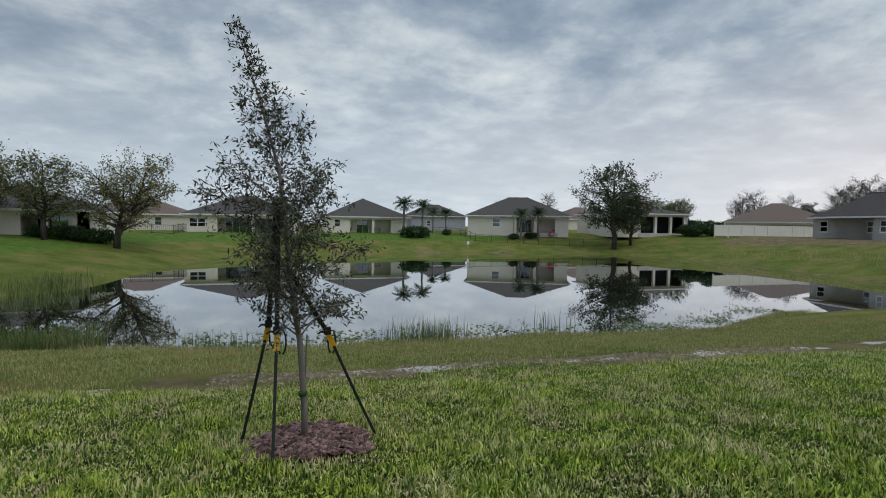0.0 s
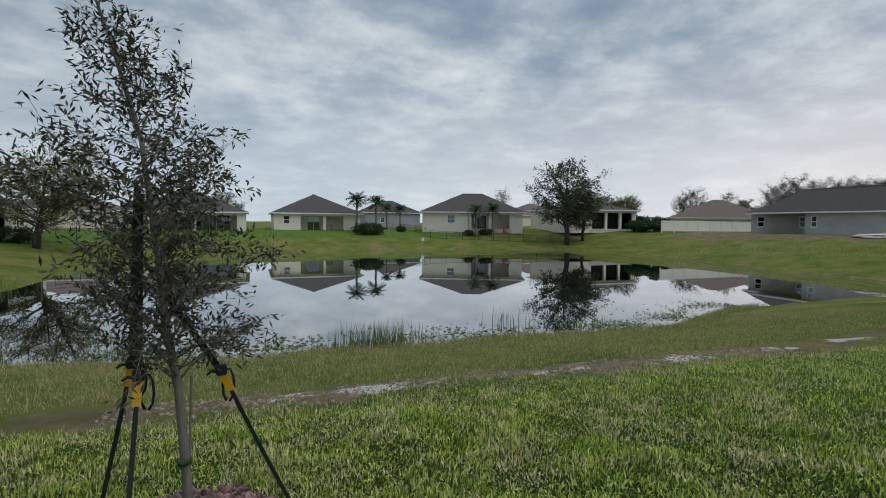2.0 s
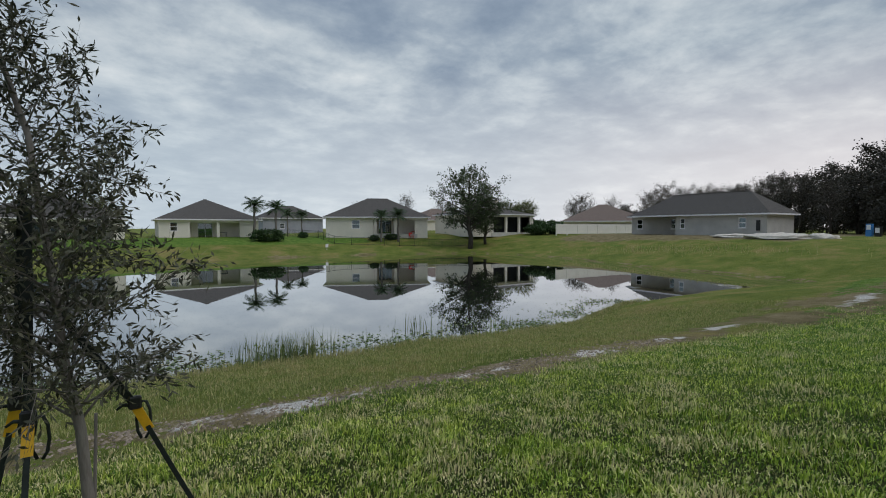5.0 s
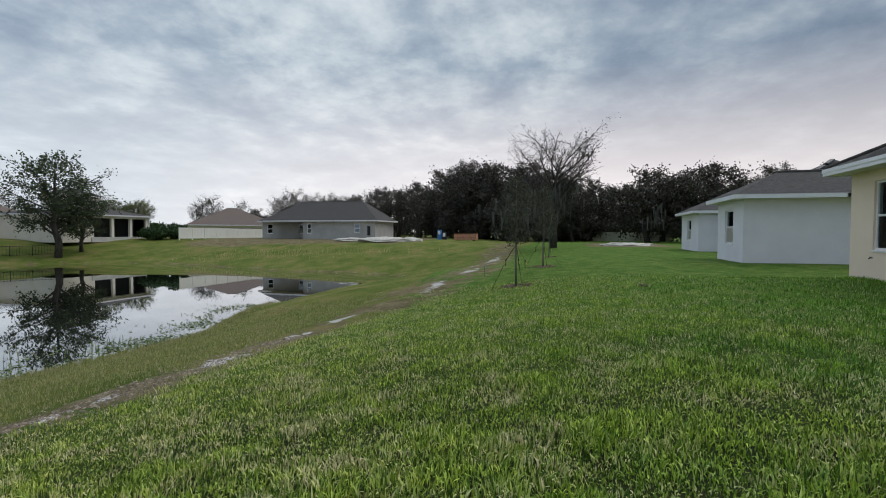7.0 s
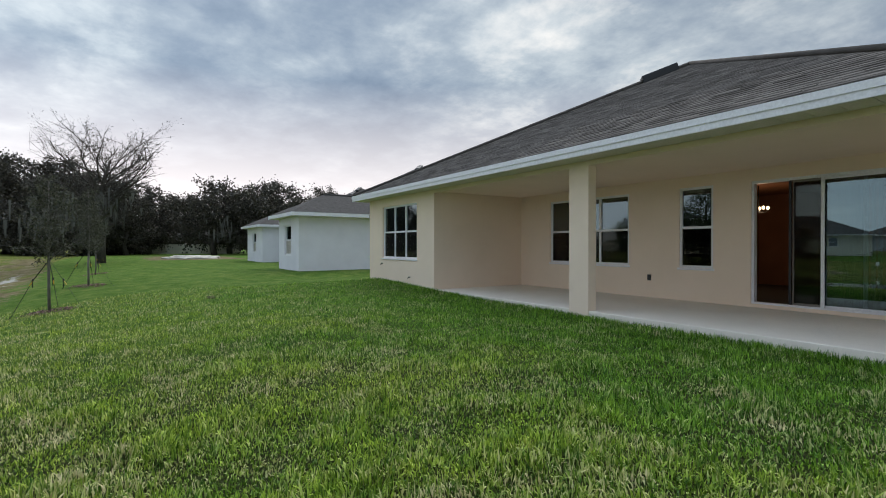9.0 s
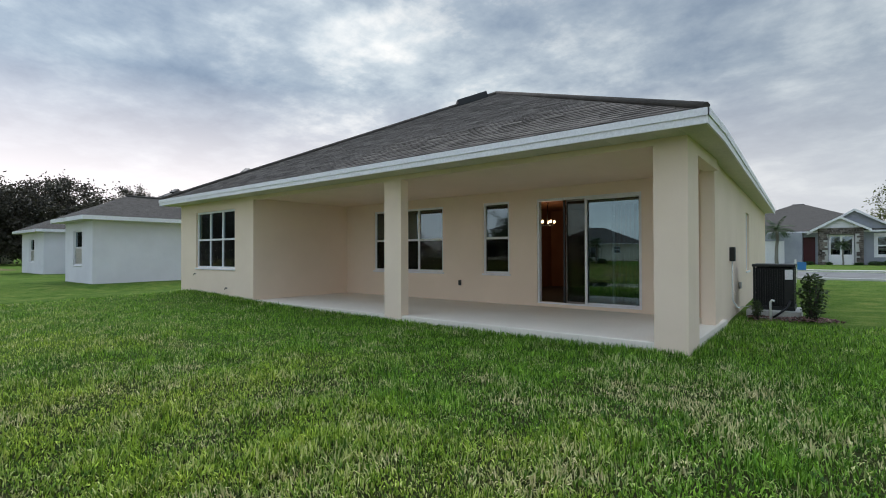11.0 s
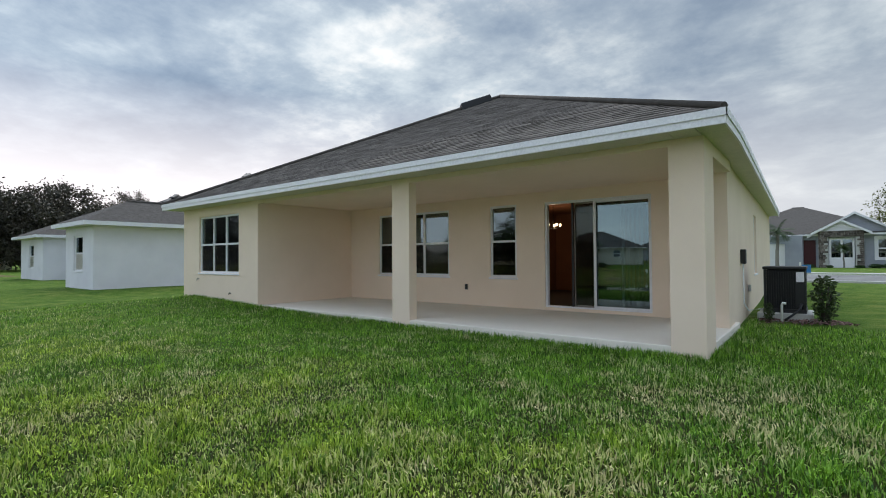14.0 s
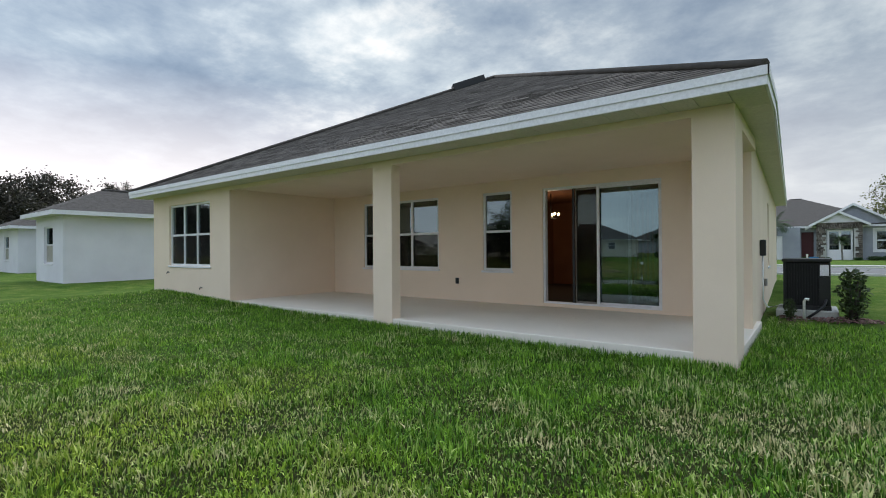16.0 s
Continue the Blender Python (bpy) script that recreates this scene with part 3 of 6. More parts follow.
def hip_roof(parent, x0, x1, y0, y1, z, slope, material, thick=0.05, fascia=0.17, trim=None):
    """A hip roof over a rectangle, with its fascia and soffit."""
    w, d = x1 - x0, y1 - y0
    r = min(w, d) / 2
    h = r * slope
    if w > d:
        a, b = (x0 + r, (y0 + y1) / 2, z + h), (x1 - r, (y0 + y1) / 2, z + h)
        polys = [((x0, y0, z), (x1, y0, z), b, a), ((x1, y1, z), (x0, y1, z), a, b), ((x0, y1, z), (x0, y0, z), a), ((x1, y0, z), (x1, y1, z), b)]
    else:
        a, b = ((x0 + x1) / 2, y0 + r, z + h), ((x0 + x1) / 2, y1 - r, z + h)
        polys = [((x0, y0, z), (x1, y0, z), a), ((x1, y1, z), (x0, y1, z), b), ((x0, y1, z), (x0, y0, z), a, b), ((x1, y0, z), (x1, y1, z), b, a)]
    bm, made = bmesh.new(), {}
    for p in polys + [((x0, y0, z), (x0, y1, z), (x1, y1, z), (x1, y0, z))]:
        for c in p:
            if c not in made:
                made[c] = bm.verts.new(c)
        bm.faces.new([made[c] for c in dict.fromkeys(p)])
    roof = part("roof", bm, material, parent, "hipped shingle roof")
    t = 0.025
    for b4 in ((x0 - t, x1 + t, y0 - t, y0), (x0 - t, x1 + t, y1, y1 + t), (x0 - t, x0, y0, y1), (x1, x1 + t, y0, y1)):
        part("fascia", boxes((*b4, z - fascia, z - 0.004)), trim or TRIM, roof)
    part("soffit", boxes((x0, x1, y0, y1, z - fascia + 0.01, z - fascia + 0.03)), SOFFIT, roof)
    tube_bm = bmesh.new()
    tube(tube_bm, (a, b) if a != b else (a, (b[0] + 0.3, b[1], b[2])), (0.07, 0.07), 6)
    part("ridge_cap", tube_bm, material, roof)
    return roof


# ---- the new cream house with the covered porch ----
F, B = -5.575, -8.60
XR, XL, XW = 0.31, 14.24, 10.21
home = thing("house", (7.3, -11.0, 0.2), "new cream stucco house with covered porch and grey shingle roof", "house", fixed=True)
front, back_o, side_o = ("y", 1, F), ("y", 1, B), ("x", -1, XR)
W1, W2, W3, SL = (11.114, 13.28, 1.07, 2.65), (6.55, 9.04, 0.99, 2.637), (4.63, 5.34, 0.985, 2.637), (1.735, 3.94, 0.365, 2.63)
part("wall", wall_with_holes(front, XW, XL, -0.1, 2.93, 0.2, [W1]), STUCCO, home, "cream stucco wing wall")
part("wall", boxes((XW, XW + 0.2, B - 0.2, F - 0.2, -0.1, 2.93)), STUCCO, home)
part("wall", wall_with_holes(back_o, XR + 0.2, XW, 0.0, 2.93, 0.2, [W2, W3, SL]), STUCCO, home, "cream stucco porch wall")
SW = (-13.9, -13.0, 1.0, 2.45)
LEAN, END = 0.032, -20.4   # the side wall runs a little out of square


def out_of_square(ob):
    """Carries a part of the side wall along its true line."""
    for v in ob.data.vertices:
        v.co.x += LEAN * max(0.0, -6.2 - v.co.y)
    for c in ob.children:
        out_of_square(c)
    return ob


out_of_square(part("wall", wall_with_holes(side_o, END, -7.7, -0.1, 2.93, 0.2, [SW]), STUCCO, home))
part("wall", boxes((XL - 0.2, XL, END, F - 0.2, -0.1, 2.93)), STUCCO, home)
part("wall", boxes((XR + 0.45, XL, END - 0.2, END, -0.1, 2.93)), STUCCO, home)
part("beam", boxes((XR, XW, F - 0.2, F, 2.822, 2.93)), STUCCO, home, "cream stucco porch beam")
part("beam", boxes((XR, XR + 0.2, -7.7, -6.2, 2.75, 2.93)), STUCCO, home)
part("beam", boxes((XR, XR + 0.2, -6.2, F - 0.2, 2.822, 2.93)), STUCCO, home)
part("column", boxes((5.15, 5.585, F - 0.2, F, 0.0, 2.822)), STUCCO, home, "square stucco porch column")
part("column", boxes((XR, 0.715, -6.2, F, 0.0, 2.822)), STUCCO, home, "square stucco corner column")
part("porch_slab", bevelled(boxes((XR + 0.01, XW, B, F - 0.01, 0.0, 0.305)), 0.01, 1), CONCRETE, home, "smooth painted concrete porch floor")
part("porch_ceiling", boxes((XR + 0.2, XW, B, F - 0.2, 2.86, 2.92)), STUCCO, home, "flat cream porch ceiling")
window_unit(home, front, *W1, cols=3)
window_unit(home, back_o, *W2, cols=3, back=-0.05)
window_unit(home, back_o, *W3, cols=1, back=-0.05)
out_of_square(window_unit(home, side_o, *SW, cols=1))


def patio_door(parent, o, u0, u1, z0, z1, back=-0.06):
    door = part("patio_door", plate(o, u0, u1, z0 - 0.03, z1, back - 0.08, back + 0.03, [(u0 + 0.045, u1 - 0.045, z0 + 0.035, z1 - 0.05)]), TRIM, parent, "white framed sliding glass door")
    mid = (u0 + u1) / 2
    for k, (a, b, dd) in enumerate(((u0 + 0.045, mid + 0.03, -0.015), (mid - 0.56, mid + 0.47, -0.05))):
        y0, y1 = back + dd - 0.025, back + dd
        part("sliding_panel", plate(o, a, b, z0 + 0.036, z1 - 0.051, y0, y1, [(a + (0.022 if k == 0 else 0.05), b - 0.022, z0 + 0.07, z1 - 0.085)]), TRIM, door)
        part("pane", boxes(wbox(o, a + (0.022 if k == 0 else 0.05), b - 0.022, y0 + 0.009, y0 + 0.015, z0 + 0.07, z1 - 0.085)), GLASS, door).visible_shadow = False
    part("screen_frame", boxes(wbox(o, mid + 0.46, mid + 0.50, back + 0.004, back + 0.024, z0 + 0.036, z1 - 0.051)), BLACK, door)
    part("insect_screen", boxes(wbox(o, mid + 0.03, mid + 0.46, back + 0.010, back + 0.013, z0 + 0.036, z1 - 0.051)), SCREEN, door).visible_shadow = False
    part("meeting_stile", boxes(wbox(o, mid - 0.022, mid + 0.028, back + 0.001, back + 0.030, z0 + 0.036, z1 - 0.051)), TRIM, door)
    part("door_handle", bevelled(boxes(wbox(o, mid - 0.0, mid + 0.025, back, back + 0.035, z0 + 0.9, z0 + 1.1)), 0.004, 1), TRIM, door)
    return door


patio_door(home, back_o, *SL)
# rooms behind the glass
# the floor's near-black colour carries the room's gloom
part("room_floor", boxes((0.95, 10.2, -14.0, B - 0.2, 0.30, 0.36)), ROOM_SHADE, home)
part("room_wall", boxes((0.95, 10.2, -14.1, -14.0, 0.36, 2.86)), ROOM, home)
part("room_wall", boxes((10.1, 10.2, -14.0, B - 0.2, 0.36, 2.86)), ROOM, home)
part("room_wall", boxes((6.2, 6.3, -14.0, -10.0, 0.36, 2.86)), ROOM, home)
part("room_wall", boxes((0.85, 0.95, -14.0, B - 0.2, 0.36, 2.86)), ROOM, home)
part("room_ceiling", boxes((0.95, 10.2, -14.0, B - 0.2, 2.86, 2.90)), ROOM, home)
# wing room added unseen, its lack of light painted as near-black surfaces
part("room_wall", boxes((10.42, 14.03, -8.9, -8.8, 0.2, 2.9)), ROOM_SHADE, home)
part("room_floor", boxes((10.42, 14.03, -8.8, F - 0.21, 0.2, 0.3)), ROOM_SHADE, home)
part("room_ceiling", boxes((10.42, 14.03, -8.8, F - 0.21, 2.88, 2.92)), ROOM_SHADE, home)
blind = part("window_blind", boxes(*[(11.17, 11.85, F - 0.20, F - 0.175, 1.9 + 0.045 * i, 1.925 + 0.045 * i) for i in range(15)]), BLIND, home, "half-lowered slatted blind")
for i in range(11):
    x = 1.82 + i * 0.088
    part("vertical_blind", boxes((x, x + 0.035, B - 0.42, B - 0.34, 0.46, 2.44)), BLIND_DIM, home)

# the roof: three plain slopes and a front slope of laid shingles
EX0, EX1, EY, EZ, SLOPE, YB = 0.02, 14.52, -5.10, 3.06, 0.49, -20.8
AX, AY = (EX0 + EX1) / 2, EY - (EX1 - EX0) / 2
AZ = EZ + (EX1 - EX0) / 2 * SLOPE
rb = bmesh.new()
ev = {k: rb.verts.new(p) for k, p in dict(a=(EX0, EY, EZ), b=(EX1, EY, EZ), c=(EX1, YB, EZ), d=(EX0 + LEAN * (-6.2 - YB), YB, EZ), e=(AX, AY, AZ), f=(AX, YB, AZ)).items()}
for keys in ("bae", "adfe", "cbef", "abcd", "cfd"):
    rb.faces.new([ev[k] for k in keys])
roof = part("roof", rb, SHINGLE_FAR, home, "dark grey architectural shingle roof")
part("fascia", bevelled(boxes((EX0 - 0.02, EX1 + 0.02, EY, EY + 0.022, EZ - 0.165, EZ - 0.02)), 0.004, 1), TRIM, roof, "white fascia board")
part("drip_edge", boxes((EX0 - 0.035, EX1 + 0.035, EY + 0.0225, EY + 0.036, EZ - 0.075, EZ + 0.012)), TRIM, roof)
out_of_square(part("fascia", plate(("x", -1, EX0), YB, EY - 0.001, EZ - 0.165, EZ - 0.02, 0, 0.022, [(-6.3, -6.2, EZ - 9, EZ - 9)]), TRIM, roof))
out_of_square(part("drip_edge", plate(("x", -1, EX0), YB, EY + 0.036, EZ - 0.075, EZ + 0.012, 0.0225, 0.036, [(-6.3, -6.2, EZ - 9, EZ - 9)]), TRIM, roof))
part("fascia", boxes((EX1, EX1 + 0.022, YB, EY - 0.001, EZ - 0.165, EZ - 0.02)), TRIM, roof)
for i in range(48):
    x = EX0 + 0.005 + i * 0.3017
    part("soffit_panel", boxes((x, x + 0.295, F, EY - 0.001, EZ - 0.152, EZ - 0.140)), SOFFIT, roof)
for i in range(50):
    y = F - i * 0.3
    out_of_square(part("soffit_panel", boxes((EX0 + 0.002, XR, y - 0.295, y, EZ - 0.152, EZ - 0.140)), SOFFIT, roof))
for x in (EX0, EX1):
    cap = bmesh.new()
    tube(cap, ((x, EY, EZ + 0.03), (AX, AY, AZ + 0.03)), (0.05, 0.06), 6)
    part("hip_cap", cap, SHINGLE, roof)
vb = bevelled(boxes((-0.50, 0.50, -0.17, 0.17, -0.10, 0.13)), 0.04, 2)
bmesh.ops.transform(vb, matrix=Matrix.Translation((AX + 0.58, AY + 0.58, AZ - 0.58 * SLOPE + 0.04)) @ pose(0, 0, 0, 0, 19, 45), verts=vb.verts[:])
vent = part("roof_vent", vb, BLACK, roof, "low black roof vent")

# a little chandelier in the room
lamp_x, lamp_y = 5.06, -11.4
ch = thing("chandelier", (lamp_x, lamp_y, 2.86), "small lit chandelier with glowing bulbs", "lamp", fixed=True)
cb = bmesh.new()
tube(cb, ((lamp_x, lamp_y, 2.86), (lamp_x, lamp_y, 2.25)), (0.01, 0.01), 6)
part("rod", cb, BLACK, ch)
BULB = bpy.data.materials.new("bulb_glow")
BULB.use_nodes = True
BULB.node_tree.nodes["Principled BSDF"].inputs["Emission Color"].default_value = (1.0, 0.72, 0.38, 1)
BULB.node_tree.nodes["Principled BSDF"].inputs["Emission Strength"].default_value = 2.6
for k in range(5):
    a = k * math.tau / 5
    cb = bmesh.new()
    tube(cb, ((lamp_x, lamp_y, 2.26), (lamp_x + 0.13 * math.cos(a), lamp_y + 0.13 * math.sin(a), 2.22), (lamp_x + 0.19 * math.cos(a), lamp_y + 0.19 * math.sin(a), 2.28)), (0.008, 0.008, 0.008), 5)
    part("arm", cb, BLACK, ch)
    cb = bmesh.new()
    bmesh.ops.create_icosphere(cb, subdivisions=2, radius=0.032, matrix=Matrix.Translation((lamp_x + 0.19 * math.cos(a), lamp_y + 0.19 * math.sin(a), 2.33)) @ Matrix.Diagonal((1, 1, 1.3, 1)))
    part("bulb", cb, BULB, ch)
pl_ob = new("chandelier_light", bpy.data.lights.new("chandelier_light", "POINT"))
pl_ob.data.energy, pl_ob.data.color, pl_ob.data.shadow_soft_size = 5, (1.0, 0.70, 0.42), 0.15
pl_ob.location = (lamp_x, lamp_y, 2.05)


# ---- other houses ----
def far_house(place, turn, width, depth, eave, slope, wall, roof_mat, holes, porch=(), group="houses round the pond", label="", inset=2.6, columns=(), door=None, porch_wall=None):
    """A single-storey house whose front faces its own -y. holes: windows (u0, u1, z0, z1, cols); porch: a recess (u0, u1)."""
    h = thing("house", place, label, "house", group, turn)
    o = ("y", -1, 0.0)
    wh = [(a, b, c, d) for a, b, c, d, n in holes]
    spans = [(-width / 2, width / 2)]
    if porch:
        spans = [(-width / 2, porch[0]), (porch[1], width / 2)]
    for a, b in spans:
        if b - a > 0.05:
            part("wall", wall_with_holes(o, a, b, -0.6, eave, 0.2, [w for w in wh if a <= w[0] and w[1] <= b]), wall, h)
    if porch:
        p0, p1 = porch
        part("wall", wall_with_holes(("y", -1, inset), p0, p1, -0.1, eave, 0.2, [door] if door else []), porch_wall or wall, h)
        part("wall", boxes((p0 - 0.2, p0, 0.2, inset + 0.2, -0.3, eave)), wall, h)
        part("wall", boxes((p1, p1 + 0.2, 0.2, inset + 0.2, -0.3, eave)), wall, h)
        part("beam", boxes((p0, p1, 0.0, 0.25, eave - 0.32, eave)), wall, h)
        part("porch_slab", boxes((p0, p1, -0.1, inset, -0.6, 0.04)), KERB, h)
        part("porch_ceiling", boxes((p0, p1, 0.25, inset, eave - 0.1, eave - 0.02)), wall, h)
        for c in columns:
            part("column", boxes((c - 0.2, c + 0.2, -0.02, 0.3, -0.3, eave - 0.32)), wall, h, "square porch column")
        if door:
            n = max(2, round((door[1] - door[0]) / 0.9))
            window_unit(h, ("y", -1, inset), *door, cols=n, rail=False, bar=0.06, sill=False)
            # added dark board in place of an unlit room
            part("room_wall", boxes((door[0] - 0.3, door[1] + 0.3, inset + 0.9, inset + 1.0, 0, eave - 0.2)), ROOM_SHADE, h)
    for a, b, c, d, n in holes:
        window_unit(h, o, a, b, c, d, n, bar=0.08, screen=False)
        # dark board again, standing for the unlit interior
        part("room_wall", boxes((a - 0.2, b + 0.2, 0.9, 1.0, c - 0.3, d + 0.2)), ROOM_SHADE, h)
    for s in (-1, 1):
        part("wall", boxes((s * width / 2 - (0.2 if s > 0 else 0), s * width / 2 + (0.2 if s < 0 else 0), 0.2, depth, -0.6, eave)), wall, h)
    part("wall", boxes((-width / 2, width / 2, depth, depth + 0.2, -0.6, eave)), wall, h)
    hip_roof(h, -width / 2 - 0.45, width / 2 + 0.45, -0.45, depth + 0.6, eave + 0.15, slope, roof_mat)
    return h


# new white houses in the row
def row_house(x_near, x_far, y, group="new houses in the row"):
    w = 14.0
    h = thing("house", (x_near, y, 0.2), "new pale stucco house with a dark shingle roof", "house", group, fixed=True)
    o, so = ("y", 1, y), ("x", -1, x_near)
    win = ((x_near + x_far) / 2 - 0.5, (x_near + x_far) / 2 + 0.7, 1.0, 2.5)
    part("wall", wall_with_holes(o, x_near, x_far, -0.3, 2.9, 0.2, [win]), WHITE_STUCCO, h, "pale stucco wall")
    part("wall", boxes((x_near, x_near + 0.2, y - 17.4, y - 0.2, -0.3, 2.9)), WHITE_STUCCO, h)
    part("wall", boxes((x_far - 0.2, x_far, y - 3.75, y - 0.2, -0.3, 2.9)), WHITE_STUCCO, h)
    part("wall", boxes((x_far, x_near + w, y - 3.95, y - 3.75, -0.3, 2.9)), WHITE_STUCCO, h)
    part("wall", boxes((x_near + w - 0.2, x_near + w, y - 17.4, y - 3.95, -0.3, 2.9)), WHITE_STUCCO, h)
    part("wall", boxes((x_near, x_near + w, y - 17.6, y - 17.4, -0.3, 2.9)), WHITE_STUCCO, h)
    window_unit(h, o, *win, cols=1, bar=0.07)
    # added board, coloured dark like an unlit room
    part("room_wall", boxes((win[0] - 0.3, win[1] + 0.3, y - 1.4, y - 1.3, 0.5, 2.8)), ROOM_SHADE, h)
    part("hose_tap", boxes((x_near - 0.05, x_near, y - 3.6, y - 3.52, 0.85, 0.95)), PVC, h)
    main = hip_roof(h, x_near - 0.4, x_near + w + 0.4, y - 18.0, y - 3.4, 3.02, 0.56, SHINGLE_FAR)
    for k in range(3):
        vb = bevelled(boxes((-0.55, 0.55, -0.16, 0.16, -0.08, 0.12)), 0.03, 1)
        q = 0.55 + 0.95 * k
        bmesh.ops.transform(vb, matrix=Matrix.Translation((x_near + 6.9 - q, y - 10.7 + q, 7.108 - q * 0.56 + 0.03)) @ pose(0, 0, 0, 0, -21, -45), verts=vb.verts[:])
        part("roof_vent", vb, BLACK, main, "low black roof vent")
    hip_roof(h, x_near - 0.4, x_far + 0.4, y - 9.0, y + 0.42, 3.03, 0.49, SHINGLE_FAR)
    return h


row_house(22.2, 25.85, -5.55)
row_house(36.3, 41.7, -7.0)

far_house((9.3, 75.0, 0.1), 0, 12.6, 12.0, 2.5, 0.46, PALE_WALL, SHINGLE_FAR, [(-5.0, -4.1, 1.0, 2.2, 1)], porch=(-3.0, 4.1), columns=(-2.8, 0.9, 3.9), door=(-1.5, 0.4, 0.05, 2.1), inset=1.7,
          label="pale stucco house with a pillared rear porch beyond the pond")
far_house((32.0, 69.5, 0.55), -25, 15.6, 12.0, 2.55, 0.48, PALE_WALL, SHINGLE_FAR, [(-3.9, -2.7, 0.9, 2.2, 1)], porch=(-0.6, 6.2), columns=(-0.3, 2.8, 6.0), door=(0.2, 2.3, 0.05, 2.2),
          label="pale stucco house with palms before its dark rear porch")
far_house((51.2, 62.0, 0.75), 0, 12.6, 11.0, 2.9, 0.25, PALE_WALL, SHINGLE_FAR, [(-5.6, -4.6, 0.9, 2.1, 1)], porch=(-2.7, 6.1), columns=(-2.5, 0.4, 3.2, 5.8), porch_wall=DARK,
          label="pale house with a wide dark screened porch behind an oak")
far_house((-8.0, 70.0, 0.1), 0, 14.4, 12.0, 2.4, 0.42, PALE_WALL, SHINGLE_FAR, [(-6.6, -4.6, 0.8, 2.0, 2)], porch=(-3.6, 6.6), columns=(-3.4, 1.2, 6.4), door=(-2.6, 5.4, 0.05, 2.1),
          label="pale house with a dark screened porch beyond the pond")
far_house((-24.0, 79.0, 0.1), 0, 14.0, 11.0, 2.4, 0.40, PALE_WALL, SHINGLE_BROWN, [(-1.0, 0.2, 0.9, 2.1, 1), (3.0, 4.0, 0.9, 2.1, 1)], label="pale house with a brown roof")
far_house((-29.0, 50.0, 0.1), 0, 19.0, 11.0, 2.2, 0.36, PALE_WALL, SHINGLE_FAR, [(2.6, 3.8, 0.8, 2.0, 2)], porch=(5.0, 9.3), columns=(5.2, 7.2, 9.1), door=(5.4, 8.9, 0.05, 2.0),
          label="pale house with a screened porch behind trees")
far_house((73.2, 59.5, 0.75), -46, 15.0, 13.0, 1.95, 0.46, PALE_WALL, SHINGLE_BROWN, [], porch=(-3.0, 7.0), columns=(-2.8, 2.0, 6.8), door=(-2.0, 6.0, 0.05, 1.5), label="house with a pinkish brown roof behind a white fence")
far_house((30.0, 108.0, 0.4), 0, 13.0, 10.0, 3.2, 0.5, GREY_WALL, SHINGLE_FAR, [(-3, -2, 1, 2.2, 1)], label="distant house with a dark roof")
far_house((62.0, 96.0, 0.4), 0, 12.0, 10.0, 2.9, 0.5, PALE_WALL, SHINGLE_BROWN, [(-3, -2, 1, 2.2, 1)], label="distant pale house with a brown roof")

# the unfinished grey house on its plot
shell = thing("house", (60.0, 31.0, 0.6), "unfinished grey block house on a bare sandy plot", "house", fixed=True)
go, gs = ("x", -1, 60.0), ("x", -1, 62.4)
part("wall", wall_with_holes(go, 27.0, 37.9, -0.2, 3.1, 0.2, [(29.2, 30.1, 1.5, 2.75), (36.6, 37.3, 1.4, 2.75)]), GREY_BLOCK, shell, "unpainted grey rendered wall")
part("wall", wall_with_holes(gs, 37.9, 46.2, -0.2, 3.1, 0.2, [(38.7, 40.1, 1.35, 2.75), (44.4, 45.4, 1.35, 2.75)]), GREY_BLOCK, shell)
part("wall", boxes((60.2, 62.4, 37.7, 37.9, -0.2, 3.1)), GREY_BLOCK, shell)
part("wall", boxes((60.2, 66.5, 27.0, 27.2, -0.2, 3.1)), GREY_BLOCK, shell)
part("wall", boxes((62.6, 66.5, 46.0, 46.2, -0.2, 3.1)), GREY_BLOCK, shell)
part("wall", boxes((66.5, 66.7, 27.0, 46.2, -0.2, 3.1)), GREY_BLOCK, shell)
for o, hole, c in ((go, (29.2, 30.1, 1.5, 2.75), 1), (go, (36.6, 37.3, 1.4, 2.75), 1), (gs, (38.7, 40.1, 1.35, 2.75), 2), (gs, (44.4, 45.4, 1.35, 2.75), 1)):
    window_unit(shell, o, *hole, cols=c, bar=0.10, screen=False)
    # dark board added for the unlit inside
    part("room_wall", boxes(wbox(o, hole[0] - 0.3, hole[1] + 0.3, -1.2, -1.1, 0.8, 3.0)), ROOM_SHADE, shell)
part("service_panel", boxes((59.9, 60.0, 27.7, 28.1, 1.2, 2.4)), BLACK, shell)
hip_roof(shell, 59.5, 67.1, 26.5, 44.0, 3.2, 0.74, SHINGLE_FAR)
hip_roof(shell, 61.9, 67.2, 37.0, 46.7, 3.2, 0.62, SHINGLE_FAR)


